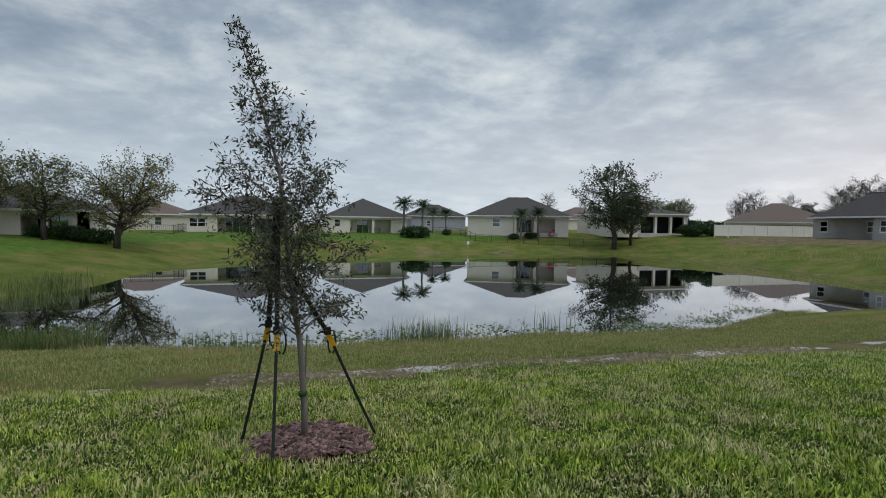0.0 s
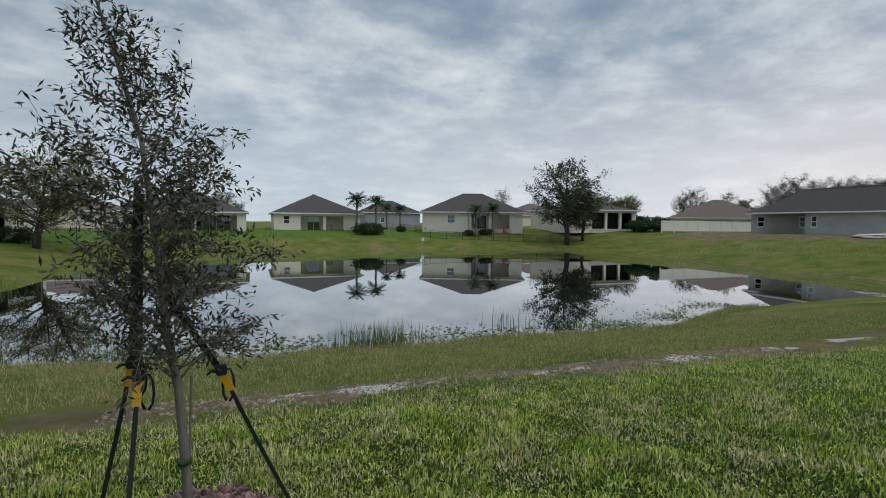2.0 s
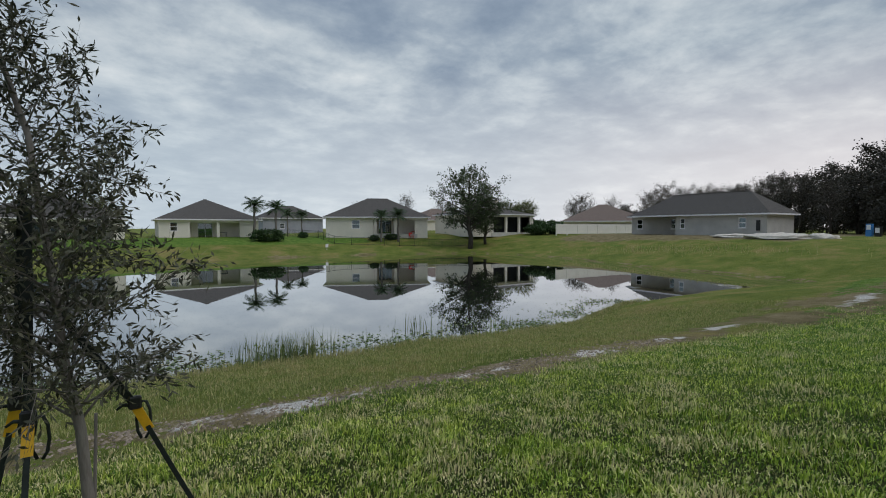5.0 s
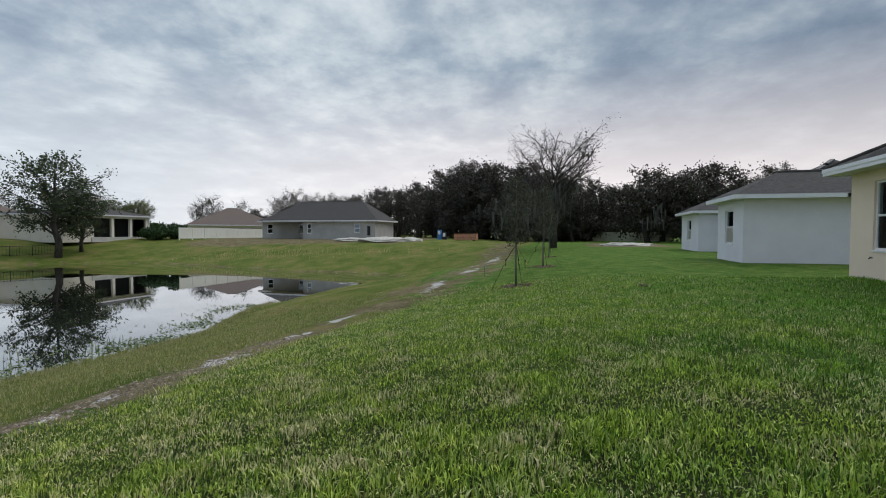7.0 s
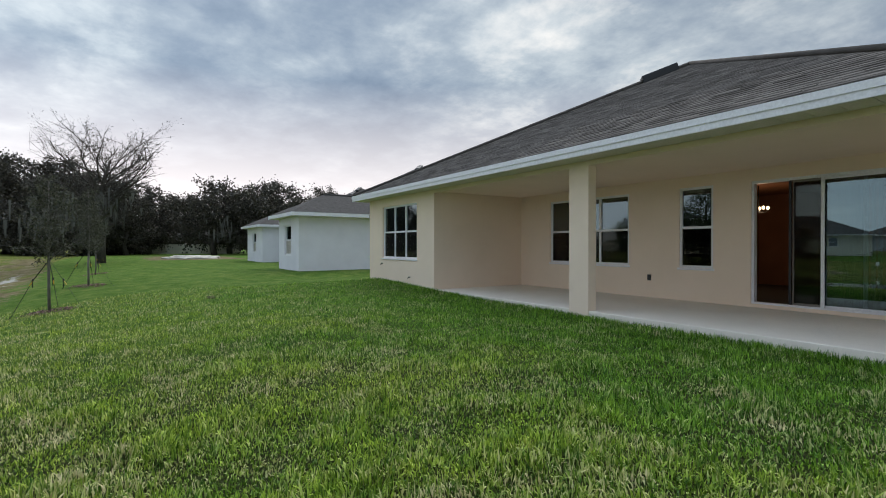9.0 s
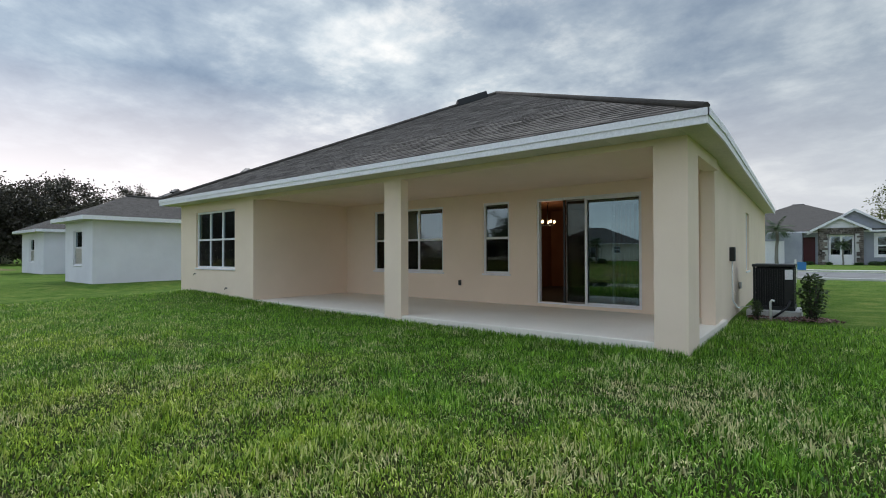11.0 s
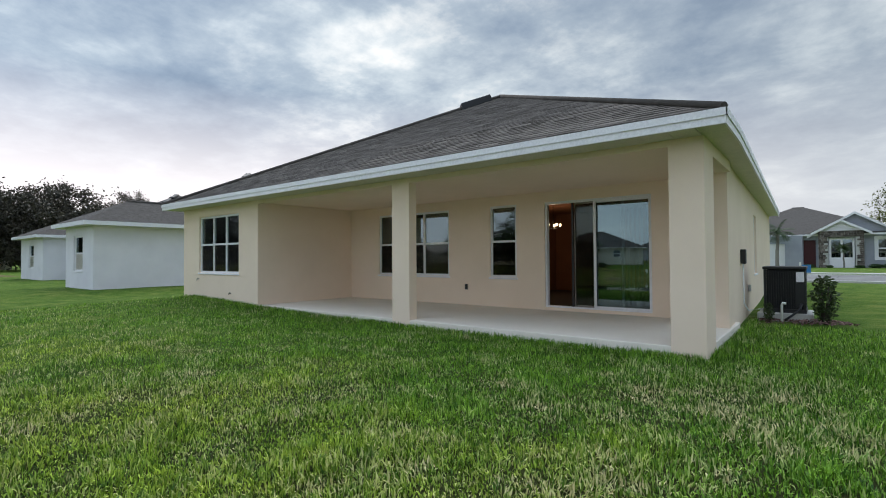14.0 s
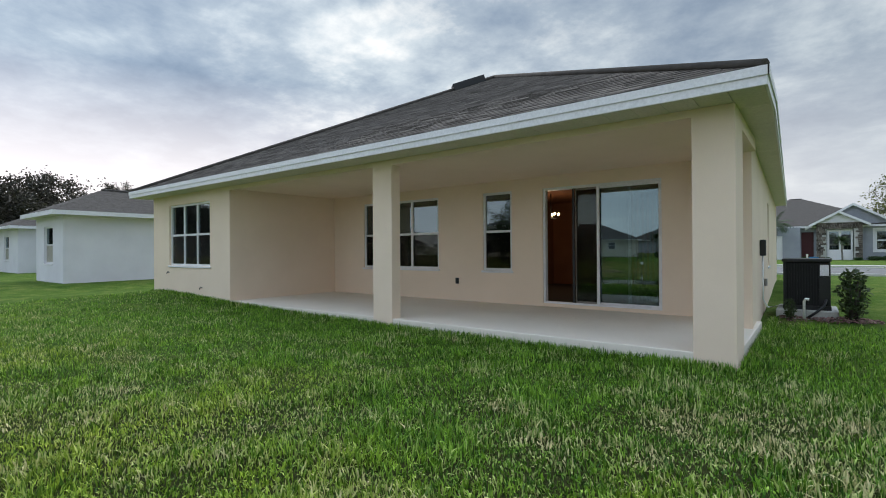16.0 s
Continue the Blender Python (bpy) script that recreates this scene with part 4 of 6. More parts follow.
# ---- growing things ----
def tree_arrays(seed, path, radii, limbs, twigs, leaves, leaf, spread, profile, up=0.5, droop=0.0, clear=0.25, split=0, limb_r=0.35, twig_len=0.35, bias=1.0):
    """Wood as a bmesh and leaves as arrays. path: the trunk's points; profile: half width of the crown by share of height;
    limbs: branches off the trunk; twigs: off each limb; leaves: on each twig; leaf: (length, width)."""
    rng = random.Random(seed)
    wood, lv, lf = bmesh.new(), [], []
    tube(wood, path, radii, 8)
    P = [Vector(p) for p in path]
    top = P[-1].z
    widest = max(w for p, w in profile)

    def on_trunk(h):
        for k in range(len(P) - 1):
            if P[k + 1].z >= h or k == len(P) - 2:
                t = (h - P[k].z) / max(P[k + 1].z - P[k].z, 1e-6)
                return P[k].lerp(P[k + 1], min(max(t, 0), 1)), radii[k] + (radii[k + 1] - radii[k]) * min(max(t, 0), 1)

    def add_leaves(a, b, n):
        for _ in range(n):
            c = a.lerp(b, rng.random() ** 0.7) + Vector([rng.gauss(0, 1) for _ in range(3)]) * spread
            d = ((b - a).normalized() * 0.8 + Vector([rng.gauss(0, 0.7) for _ in range(3)]) + Vector((0, 0, -droop))).normalized()
            s = d.cross(Vector([rng.gauss(0, 1) for _ in range(3)])).normalized()
            L, W = leaf[0] * rng.uniform(0.6, 1.25), leaf[1] * rng.uniform(0.7, 1.2)
            k = len(lv)
            lv.extend((c, c + d * L * 0.5 + s * W * 0.5, c + d * L, c + d * L * 0.5 - s * W * 0.5))
            lf.append((k, k + 1, k + 2, k + 3))

    for i in range(limbs):
        share = clear + (1 - clear) * ((i + rng.random()) / limbs) ** bias
        h = share * top
        start, r = on_trunk(h)
        half = np.interp(share, [p for p, w in profile], [w for p, w in profile]) * rng.uniform(0.65, 1.1)
        a = i * 2.399 + rng.uniform(-0.5, 0.5)
        out = Vector((math.cos(a), math.sin(a), up * rng.uniform(0.5, 1.6))).normalized()
        pts = [start]
        for k in range(1, 5):
            out = (out + Vector((rng.gauss(0, 0.16), rng.gauss(0, 0.16), rng.gauss(0, 0.12) + 0.06 - droop * 0.14 * k))).normalized()
            pts.append(pts[-1] + out * half * 0.28)
        full_n = max(2, round(leaves * min(1.0, 0.28 + 0.85 * half / widest))) if leaves else 0
        r0 = max(r * limb_r, 0.0025)
        tube(wood, pts, [r0, r0 * 0.8, r0 * 0.6, r0 * 0.42, r0 * 0.2], 5)
        for _ in range(max(2, round(twigs * min(1.25, 0.25 + 0.85 * half / widest)))):
            q = rng.uniform(0.25, 1.0) * 3.99
            k = int(q)
            s0 = pts[k].lerp(pts[k + 1], q - k)
            d = ((pts[k + 1] - pts[k]).normalized() * 0.7 + Vector([rng.gauss(0, 0.6) for _ in range(3)]) + Vector((0, 0, 0.25 - droop))).normalized()
            L = twig_len * half * rng.uniform(0.5, 1.2)
            s1 = s0 + d * L * 0.55 + Vector([rng.gauss(0, 0.05 * L) for _ in range(3)])
            s2 = s1 + (d + Vector((rng.gauss(0, 0.3), rng.gauss(0, 0.3), rng.gauss(0, 0.3) - droop * 0.6))).normalized() * L * 0.5
            tube(wood, (s0, s1, s2), (r0 * 0.32, r0 * 0.22, r0 * 0.08), 3)
            for _ in range(split):
                s3 = s1.lerp(s2, rng.random()) + Vector([rng.gauss(0, 0.32 * L) for _ in range(3)])
                tube(wood, (s1, s3), (r0 * 0.16, r0 * 0.06), 3)
                add_leaves(s1, s3, full_n // 2)
            add_leaves(s0, s2, full_n)
    return wood, np.array([tuple(v) for v in lv]).reshape(-1, 3), np.array(lf, dtype=np.int32).reshape(-1, 4)


def make_tree(label, category, group, seed, path, radii, bark, leaf_mat, name="tree", **kw):
    """A tree at the origin: an Empty with its trunk and its crown."""
    wood, lv, lf = tree_arrays(seed, path, radii, **kw)
    t = thing(name, (0, 0, 0), label, category, group)
    part("trunk", wood, bark, t)
    if len(lf):
        c = new("crown", from_arrays("crown", lv, lf, leaf_mat))
        c.parent = t
    return t


def put(t, x, y, z=None, scale=1.0, turn=0.0):
    t.location, t.scale, t.rotation_euler = (x, y, gz(x, y) - 0.05 if z is None else z), (scale,) * 3, (0, 0, radians(turn))
    return t


def again(t, x, y, scale=1.0, turn=0.0, z=None):
    """Another tree of the same kind."""
    c = copy_thing(t, pose(x, y, gz(x, y) - 0.05 if z is None else z, 0, 0, turn))
    c.scale = (scale,) * 3
    return c


# the young staked tree and its straps
TX, TY = -0.225, 3.72
TZ = gz(TX, TY)
young = make_tree("young staked oak with narrow grey-green leaves in a mulch ring", "tree", "young staked trees", 11,
                  [(0, 0, -0.1), (-0.008, 0, 0.3), (-0.04, 0, 0.8), (-0.09, 0.01, 1.1), (-0.125, 0.02, 1.5), (-0.19, 0.03, 2.1), (-0.32, 0.05, 2.6), (-0.50, 0.08, 3.18)],
                  [0.030, 0.026, 0.023, 0.021, 0.017, 0.013, 0.009, 0.003],
                  BARK, LEAF_OAK, limbs=92, twigs=11, leaves=8, leaf=(0.047, 0.0125), spread=0.014, bias=1.25,
                  profile=[(0.20, 0.38), (0.30, 0.47), (0.40, 0.52), (0.58, 0.46), (0.68, 0.37), (0.76, 0.24), (0.85, 0.15), (1.0, 0.07)], up=0.66, droop=0.18, clear=0.26, split=2, limb_r=0.32, twig_len=0.42)
put(young, TX, TY, TZ)


def strap_set(x, y, z, tops, knots, feet, group="tree straps"):
    """Webbing straps with ratchets and yellow hooks, from the stem to pegs in the lawn."""
    for top, knot, foot in zip(tops, knots, feet):
        s = thing("tree_strap", foot, "black webbing tree strap with a yellow hook", "strap", group, fixed=True)

        def ribbon(a, b, w, sag=0.0):
            a, b = Vector(a), Vector(b)
            bm = bmesh.new()
            side = (b - a).cross(Vector((0.2, 1, 0))).normalized() * w / 2
            off = side.normalized().cross((b - a).normalized()) * 0.0025
            rows = []
            for k in range(7):
                t = k / 6
                c = a.lerp(b, t) - Vector((0, 0, sag * 4 * t * (1 - t)))
                rows.append([bm.verts.new(c + u) for u in (side + off, -side + off, -side - off, side - off)])
            for r0, r1 in zip(rows, rows[1:]):
                for k in range(4):
                    bm.faces.new((r0[k], r0[(k + 1) % 4], r1[(k + 1) % 4], r1[k]))
            bm.faces.new(rows[0][::-1])
            bm.faces.new(rows[-1])
            return bm

        k = Vector(knot)
        way = (Vector(foot) - k).normalized()
        part("upper_webbing", ribbon(top, k, 0.034), STRAP, s)
        part("lower_webbing", ribbon(k + way * 0.12, foot, 0.022, 0.01), STRAP, s)
        part("ratchet", bevelled(boxes((k.x - 0.028, k.x + 0.028, k.y - 0.016, k.y + 0.016, k.z - 0.018, k.z + 0.045)), 0.008, 1), BLACK, s, "black ratchet buckle")
        part("hook", ribbon(k + way * 0.015, k + way * 0.14, 0.042), YELLOW, s, "yellow plastic hook sleeve")
        lp = bmesh.new()
        pts = [k + Vector((0.034 + 0.030 * math.sin(q), 0.01, -0.08 - 0.095 * math.cos(q))) for q in np.linspace(0.2, 5.9, 10)]
        tube(lp, pts, [0.007] * 10, 5)
        part("loop", lp, STRAP, s)
        tl = bmesh.new()
        tube(tl, [k, k + Vector((-0.05, 0.012, 0.005)), k + Vector((-0.075, 0.01, -0.012))], [0.01, 0.008, 0.006], 5)
        part("strap_end", tl, STRAP, s)
        pg = bmesh.new()
        tube(pg, [Vector(foot) + Vector((0, 0, 0.03)), Vector(foot) - Vector((0, 0, 0.12))], [0.008, 0.005], 6)
        part("peg", pg, BLACK, s)


strap_set(TX, TY, TZ, [(-0.44, 3.76, 1.62), (-0.42, 3.71, 1.58), (-0.33, 3.73, 1.08)], [(-0.500, 3.84, 0.665), (-0.428, 3.62, 0.655), (-0.057, 3.76, 0.605)],
          [(-0.71, 3.90, gz(-0.71, 3.90)), (-0.44, 3.25, gz(-0.44, 3.25)), (0.335, 3.74, gz(0.335, 3.74))])
sk = bmesh.new()
tube(sk, [(TX - 0.01, TY + 0.09, TZ - 0.1), (TX - 0.003, TY + 0.09, TZ + 0.4), (TX + 0.012, TY + 0.09, TZ + 0.83)], [0.008, 0.008, 0.007], 7)
whole("tree_stake", sk, BARK_PALE, "short brown wooden stake beside the young tree", "stake")
tie = bmesh.new()
tube(tie, [(TX - 0.017, TY, TZ + 0.38), (TX - 0.020, TY, TZ + 0.41)], [0.036, 0.036], 10)
whole("tree_tie", tie, LEAF_HEDGE, "thin green tie round the young stem", "tie")


def mulch_ring(cx, cy, rx, ry, n, seed):
    """A low heap of bark chips."""
    rng = np.random.default_rng(seed)
    a, r = rng.uniform(0, math.tau, n), np.sqrt(rng.uniform(0, 1, n))
    r = r * (1 + 0.12 * np.sin(3 * a + seed) + 0.08 * np.sin(7 * a))
    x, y = cx + rx * r * np.cos(a), cy + ry * r * np.sin(a)
    z = ground_z(x, y) + 0.045 * (1 - 0.7 * r ** 2) + rng.uniform(0.0, 0.022, n)
    bm = bmesh.new()
    verts, faces = [], []
    for i in range(n):
        L, W, T = rng.uniform(0.022, 0.065), rng.uniform(0.010, 0.026), rng.uniform(0.004, 0.010)
        m = pose(x[i], y[i], z[i], rng.normal(0, 16), rng.normal(0, 16), rng.uniform(0, 360))
        k = len(verts)
        for px, py, pz in ((-L, -W, 0), (L, -W * 0.6, 0), (L * 0.8, W, 0), (-L, W * 0.8, 0), (-L * 0.9, -W * 0.8, T), (L * 0.9, -W * 0.5, T), (L * 0.7, W * 0.8, T), (-L * 0.9, W * 0.7, T)):
            verts.append(tuple(m @ Vector((px / 1.6, py / 1.6, pz))))
        faces += [(k + p, k + q, k + r2, k + s) for p, q, r2, s in ((4, 5, 6, 7), (0, 1, 5, 4), (1, 2, 6, 5), (2, 3, 7, 6), (3, 0, 4, 7))]
    bm.free()
    ob = new("mulch", from_arrays("mulch", np.array(verts), np.array(faces, dtype=np.int32), MULCH))
    return tagged(ob, "reddish brown bark mulch heaped round a stem", "mulch", "mulch rings", "stuff")


mulch_ring(TX + 0.03, TY + 0.02, 0.46, 0.52, 1900, 3)

# two more staked trees along the lawn, and a third far off
tall = make_tree("young staked tree with a thin dark crown", "tree", "young staked trees", 21,
                 [(0, 0, -0.1), (0.02, 0, 0.9), (-0.02, 0.02, 1.7), (0.02, 0, 2.5), (0.0, 0, 3.3)], [0.035, 0.03, 0.024, 0.014, 0.004], BARK, LEAF_OAK, limbs=60, twigs=7, leaves=9,
                 leaf=(0.075, 0.026), spread=0.03, profile=[(0.3, 0.4), (0.45, 0.62), (0.65, 0.6), (0.85, 0.4), (1.0, 0.2)], up=0.9, droop=0.1, clear=0.36, split=1, limb_r=0.3, twig_len=0.45)
put(tall, 14.7, 2.75, None, 1.0, 40)
again(tall, 20.2, 2.3, 1.0, 160)
again(tall, 30.0, 2.6, 0.95, 280)
for k, (x, y) in enumerate(((14.7, 2.75), (20.2, 2.3), (30.0, 2.6))):
    z = gz(x, y)
    mulch_ring(x, y, 0.55, 0.55, 260, 8 + k)
    feet = [(x - 0.15, y + 0.72), (x - 0.60, y - 0.72), (x + 0.75, y - 0.1)]
    strap_set(x, y, z, [(x, y, z + 1.30)] * 3, [(x + 0.42 * (fx - x), y + 0.42 * (fy - y), z + 0.80) for fx, fy in feet], [(fx, fy, gz(fx, fy)) for fx, fy in feet])


# ---- larger trees ----
oak = make_tree("broad leafy oak with drooping twigs on the far bank", "tree", "", 5,
                [(0, 0, -0.3), (0.1, 0, 1.6), (-0.3, 0.2, 3.4), (0.1, 0.3, 5.4), (-0.2, 0, 7.4), (-0.1, 0, 9.9)], [0.38, 0.32, 0.27, 0.20, 0.12, 0.03], BARK_DARK, LEAF_TREE,
                limbs=42, twigs=16, leaves=8, leaf=(0.30, 0.16), spread=0.20, profile=[(0.2, 3.2), (0.35, 4.6), (0.55, 4.7), (0.75, 3.9), (0.9, 2.4), (1.0, 1.2)], up=0.45, droop=0.22, clear=0.20, split=1, limb_r=0.42, twig_len=0.34)
put(oak, 41.4, 58.0, None, 1.10)
oak2 = again(oak, 44.6, 58.6, 0.66, 130)
oak2["label"] = "smaller leafy tree beside the big oak"
spring = make_tree("spreading tree in thin yellow-green spring leaf", "tree", "trees by the grey houses", 7,
                   [(0, 0, -0.3), (0.1, 0, 1.2), (0.7, 0.1, 2.2), (1.3, 0.2, 3.6), (1.9, 0.2, 5.2), (2.3, 0.2, 6.9)], [0.30, 0.25, 0.20, 0.15, 0.09, 0.03], BARK_DARK, LEAF_YELLOW,
                   limbs=30, twigs=16, leaves=6, leaf=(0.23, 0.12), spread=0.20, profile=[(0.2, 3.0), (0.4, 3.9), (0.7, 3.4), (1.0, 1.6)], up=0.55, droop=0.18, clear=0.20, split=1, limb_r=0.5, twig_len=0.34)
put(spring, -15.6, 47.4)
full = make_tree("round-headed leafy tree in light spring leaf", "tree", "trees by the grey houses", 9,
                 [(0, 0, -0.3), (-0.1, 0, 1.6), (0.1, 0.1, 3.2), (-0.1, 0.0, 5.0), (0, 0, 7.2)], [0.26, 0.22, 0.18, 0.12, 0.03], BARK_DARK, LEAF_SPRING,
                 limbs=36, twigs=17, leaves=7, leaf=(0.25, 0.13), spread=0.20, profile=[(0.2, 2.6), (0.4, 3.8), (0.65, 3.7), (0.85, 2.6), (1.0, 1.3)], up=0.5, droop=0.12, clear=0.22, split=1, limb_r=0.42, twig_len=0.34)
put(full, -20.6, 47.0, None, 0.86)
again(full, -25.5, 47.5, 0.88, 75)
again(full, -30.5, 46.5, 1.0, 200)
again(spring, -17.0, 52.0, 0.85, 300)
again(spring, -33.0, 60.0, 1.2, 120)
bare = make_tree("tall bare tree with spreading grey limbs", "tree", "", 15,
                 [(0, 0, -0.3), (0.1, 0, 2.0), (-0.2, 0.2, 4.0), (0.2, 0.1, 5.6), (-0.1, -0.3, 7.0), (0.1, -0.6, 8.4)], [0.36, 0.31, 0.26, 0.20, 0.12, 0.03], BARK_DARK, MOSS,
                 limbs=34, twigs=17, leaves=1, leaf=(0.22, 0.05), spread=0.12, profile=[(0.25, 2.8), (0.45, 5.0), (0.7, 5.5), (0.9, 5.0), (1.0, 4.2)], up=0.75, droop=0.02, clear=0.26, split=3, limb_r=0.5, twig_len=0.36)
put(bare, 45.0, 3.0, None, 0.96)

# the dark woodland behind
kinds = []
for k, (h, w, s) in enumerate(((12.5, 5.4, 31), (11.0, 5.8, 33), (13.5, 4.8, 35))):
    rng = random.Random(s)
    path = [(0, 0, -0.4)] + [(rng.gauss(0, 0.35), rng.gauss(0, 0.35), h * q) for q in (0.15, 0.32, 0.5, 0.72, 0.97)]
    kinds.append(make_tree("dark moss-hung live oak at the wood's edge", "tree", "woodland trees", s, path, [0.5, 0.42, 0.36, 0.26, 0.15, 0.04], BARK_DARK, LEAF_WOOD,
                           limbs=44, twigs=13, leaves=15, leaf=(0.40, 0.23), spread=0.34, profile=[(0.10, w * 0.8), (0.3, w), (0.6, w * 0.95), (0.85, w * 0.6), (1.0, w * 0.25)], up=0.35, droop=0.28, clear=0.12, split=1, limb_r=0.45, twig_len=0.36))
thin_tree = make_tree("leafless grey tree above the roofs", "tree", "bare woodland trees", 41, [(0, 0, -0.3), (0.2, 0, 3), (-0.2, 0.2, 6), (0.1, 0, 9), (0, 0, 12.5)], [0.3, 0.26, 0.2, 0.12, 0.03], BARK_DARK, LEAF_WOOD,
                      limbs=32, twigs=13, leaves=4, leaf=(0.30, 0.14), spread=0.3, profile=[(0.2, 3.0), (0.5, 4.6), (0.8, 3.8), (1.0, 1.6)], up=0.8, droop=0.08, clear=0.25, split=2, limb_r=0.45, twig_len=0.4)
put(kinds[0], 79.0, 14.0, None, 0.98, 0)
put(kinds[1], 86.0, 20.0, None, 1.12, 50)
put(kinds[2], 94.0, 27.0, None, 1.0, 90)
rng = random.Random(77)
WOODS = [(72.5, 9.0, 0.86), (76.0, 5.5, 0.84), (82.0, 9.0, 0.98), (84, 3.0, 0.80), (80.0, -1.0, 0.72), (90.0, 13.0, 1.05), (99.0, 33.5, 0.92), (92.0, 21.5, 1.05), (104, 40, 0.86), (101.0, 24, 1.05), (110.0, 47.0, 0.85),
         (74.0, 1.5, 0.62), (88.0, -4.5, 0.66), (96.0, 6.0, 1.0), (78.5, 19.5, 0.80), (98.0, -8.0, 0.72), (106.0, 15.0, 1.0), (86.0, 26.5, 0.74), (115.0, 56.0, 0.8),
         (71.5, -8.5, 0.86), (70.5, -13.5, 0.93), (74.0, -18.0, 0.84), (78.0, -24.0, 0.80), (82.0, -12.0, 0.86), (72.0, -30.0, 0.72), (90.0, -30.0, 0.9), (104.0, -20.0, 0.9),
         (66.0, -24.0, 0.66), (112.0, -6.0, 0.9), (86.0, -40.0, 0.9)]
for x, y, s in WOODS:
    again(kinds[rng.randrange(3)], x, y, s * rng.uniform(0.94, 1.06), rng.uniform(0, 360))
put(thin_tree, 103.0, 66.0, None, 0.8, 10)
for x, y, s in ((112.0, 76.0, 1.0), (118.0, 66.0, 1.1), (96.0, 84.0, 0.9), (90.0, 45.0, 0.82), (98.0, 49.0, 0.86), (105.0, 57.0, 0.95), (86.0, 78.0, 0.75), (60.0, 112.0, 0.9), (66.0, 104.0, 0.8), (48.0, 115.0, 0.7), (92.0, 36.0, 0.95),
                (76.0, 26.5, 0.70), (89.0, 30.0, 0.98)):
    again(thin_tree, x, y, s * 0.74, rng.uniform(0, 360))
for x, y, s in ((92.0, 64.0, 0.72), (96.0, 60.0, 0.80), (99.0, 66.0, 0.86), (101.0, 54.0, 0.85), (94.0, 55.0, 0.76), (104.0, 62.0, 0.92), (88.0, 70.0, 0.66), (82.0, 76.0, 0.60), (97.0, 43.0, 0.84), (101.0, 46.0, 0.90)):
    again(thin_tree, x, y, s * 0.80, rng.uniform(0, 360))
for x, y, s in ((107.0, 58.0, 0.70), (103.0, 68.0, 0.62), (98.0, 74.0, 0.54)):
    again(kinds[rng.randrange(3)], x, y, s, rng.uniform(0, 360))
for x, y, s in ((56.0, 68.0, 0.36), (59.0, 66.5, 0.36), (-4.0, 90.0, 0.4), (74.0, 82.0, 0.42), (-40.0, 62.0, 0.6)):
    again(full, x, y, s * 1.9, rng.uniform(0, 360))


def moss_curtain(seed, places):
    """Grey moss hanging in strands from the wood's edge."""
    r2 = np.random.default_rng(seed)
    v, f = [], []
    for cx, cy, z0 in places:
        for _ in range(34):
            x, y, z = cx + r2.normal(0, 1.2), cy + r2.normal(0, 1.0), z0 + r2.uniform(-1.2, 1.2)
            L, w = r2.uniform(0.6, 1.7), r2.uniform(0.05, 0.12)
            k = len(v)
            v += [(x, y - w, z), (x, y + w, z), (x + 0.05, y + w * 0.3, z - L), (x + 0.05, y - w * 0.4, z - L * 0.9)]
            f.append((k, k + 1, k + 2, k + 3))
    ob = new("hanging_moss", from_arrays("hanging_moss", np.array(v), np.array(f, dtype=np.int32), MOSS))
    return tagged(ob, "grey moss hanging from the woodland oaks", "moss", kind="stuff")


moss_curtain(4, [(68.5, 9.0, 4.4), (71.0, 5.0, 4.0), (74.5, 14.5, 4.8), (77.0, 9.5, 4.5), (79.5, 17.0, 4.6), (67.5, -8.5, 4.2), (67.0, -13.0, 4.4), (43.0, 4.5, 4.2), (44.2, 2.0, 4.6), (46.0, 6.5, 4.0)])


# palms
def palm(label, height, fronds, length, seed, group="palms", stem=0.14):
    r2 = random.Random(seed)
    t = thing("palm", (0, 0, 0), label, "palm", group)
    bm = bmesh.new()
    pts = [(r2.gauss(0, 0.04), r2.gauss(0, 0.04), height * k / 6) for k in range(7)]
    pts[0] = (0, 0, -0.2)
    tube(bm, pts, [stem * (1.25 - 0.06 * k) for k in range(7)], 8)
    part("trunk", bm, BARK_PALE, t)
    v, f = [], []
    for i in range(fronds):
        a, tilt = i * 2.399, r2.uniform(0.0, 1.35)
        p, d = Vector(pts[-1]), Vector((math.cos(a) * math.cos(tilt), math.sin(a) * math.cos(tilt), math.sin(tilt)))
        side = Vector((-math.sin(a), math.cos(a), 0))
        for k in range(9):
            q = p + d * length / 9
            w = length * 0.26 * math.sin(math.pi * (k + 1) / 10.5)
            for s in (-1, 1):
                n = len(v)
                tip = q + side * s * w - Vector((0, 0, w * 0.45)) + d * w * 0.5
                v += [tuple(p), tuple(p + (q - p) * 0.75), tuple(tip), tuple(tip - d * length * 0.02)]
                f.append((n, n + 1, n + 2, n + 3))
            p, d = q, (d + Vector((0, 0, -0.17))).normalized()
    c = new("crown", from_arrays("fronds", np.array(v), np.array(f, dtype=np.int32), LEAF_PALM))
    c.parent = t
    return t


pa = palm("palm with arching fronds beyond the pond", 4.1, 30, 1.7, 3)
put(pa, 14.4, 72.0, None, 1.12)
again(pa, 17.2, 71.5, 1.04, 60)
again(pa, 22.2, 84.0, 0.86, 100)
again(pa, 24.6, 84.0, 0.84, 190)
again(pa, 31.2, 66.4, 0.92, 30)
again(pa, 33.6, 65.6, 0.96, 220)
again(pa, 62.5, 72.0, 0.95, 10)
again(pa, -11.5, 86.0, 1.1, 10)
again(pa, 39.5, 70.0, 0.7, 10)


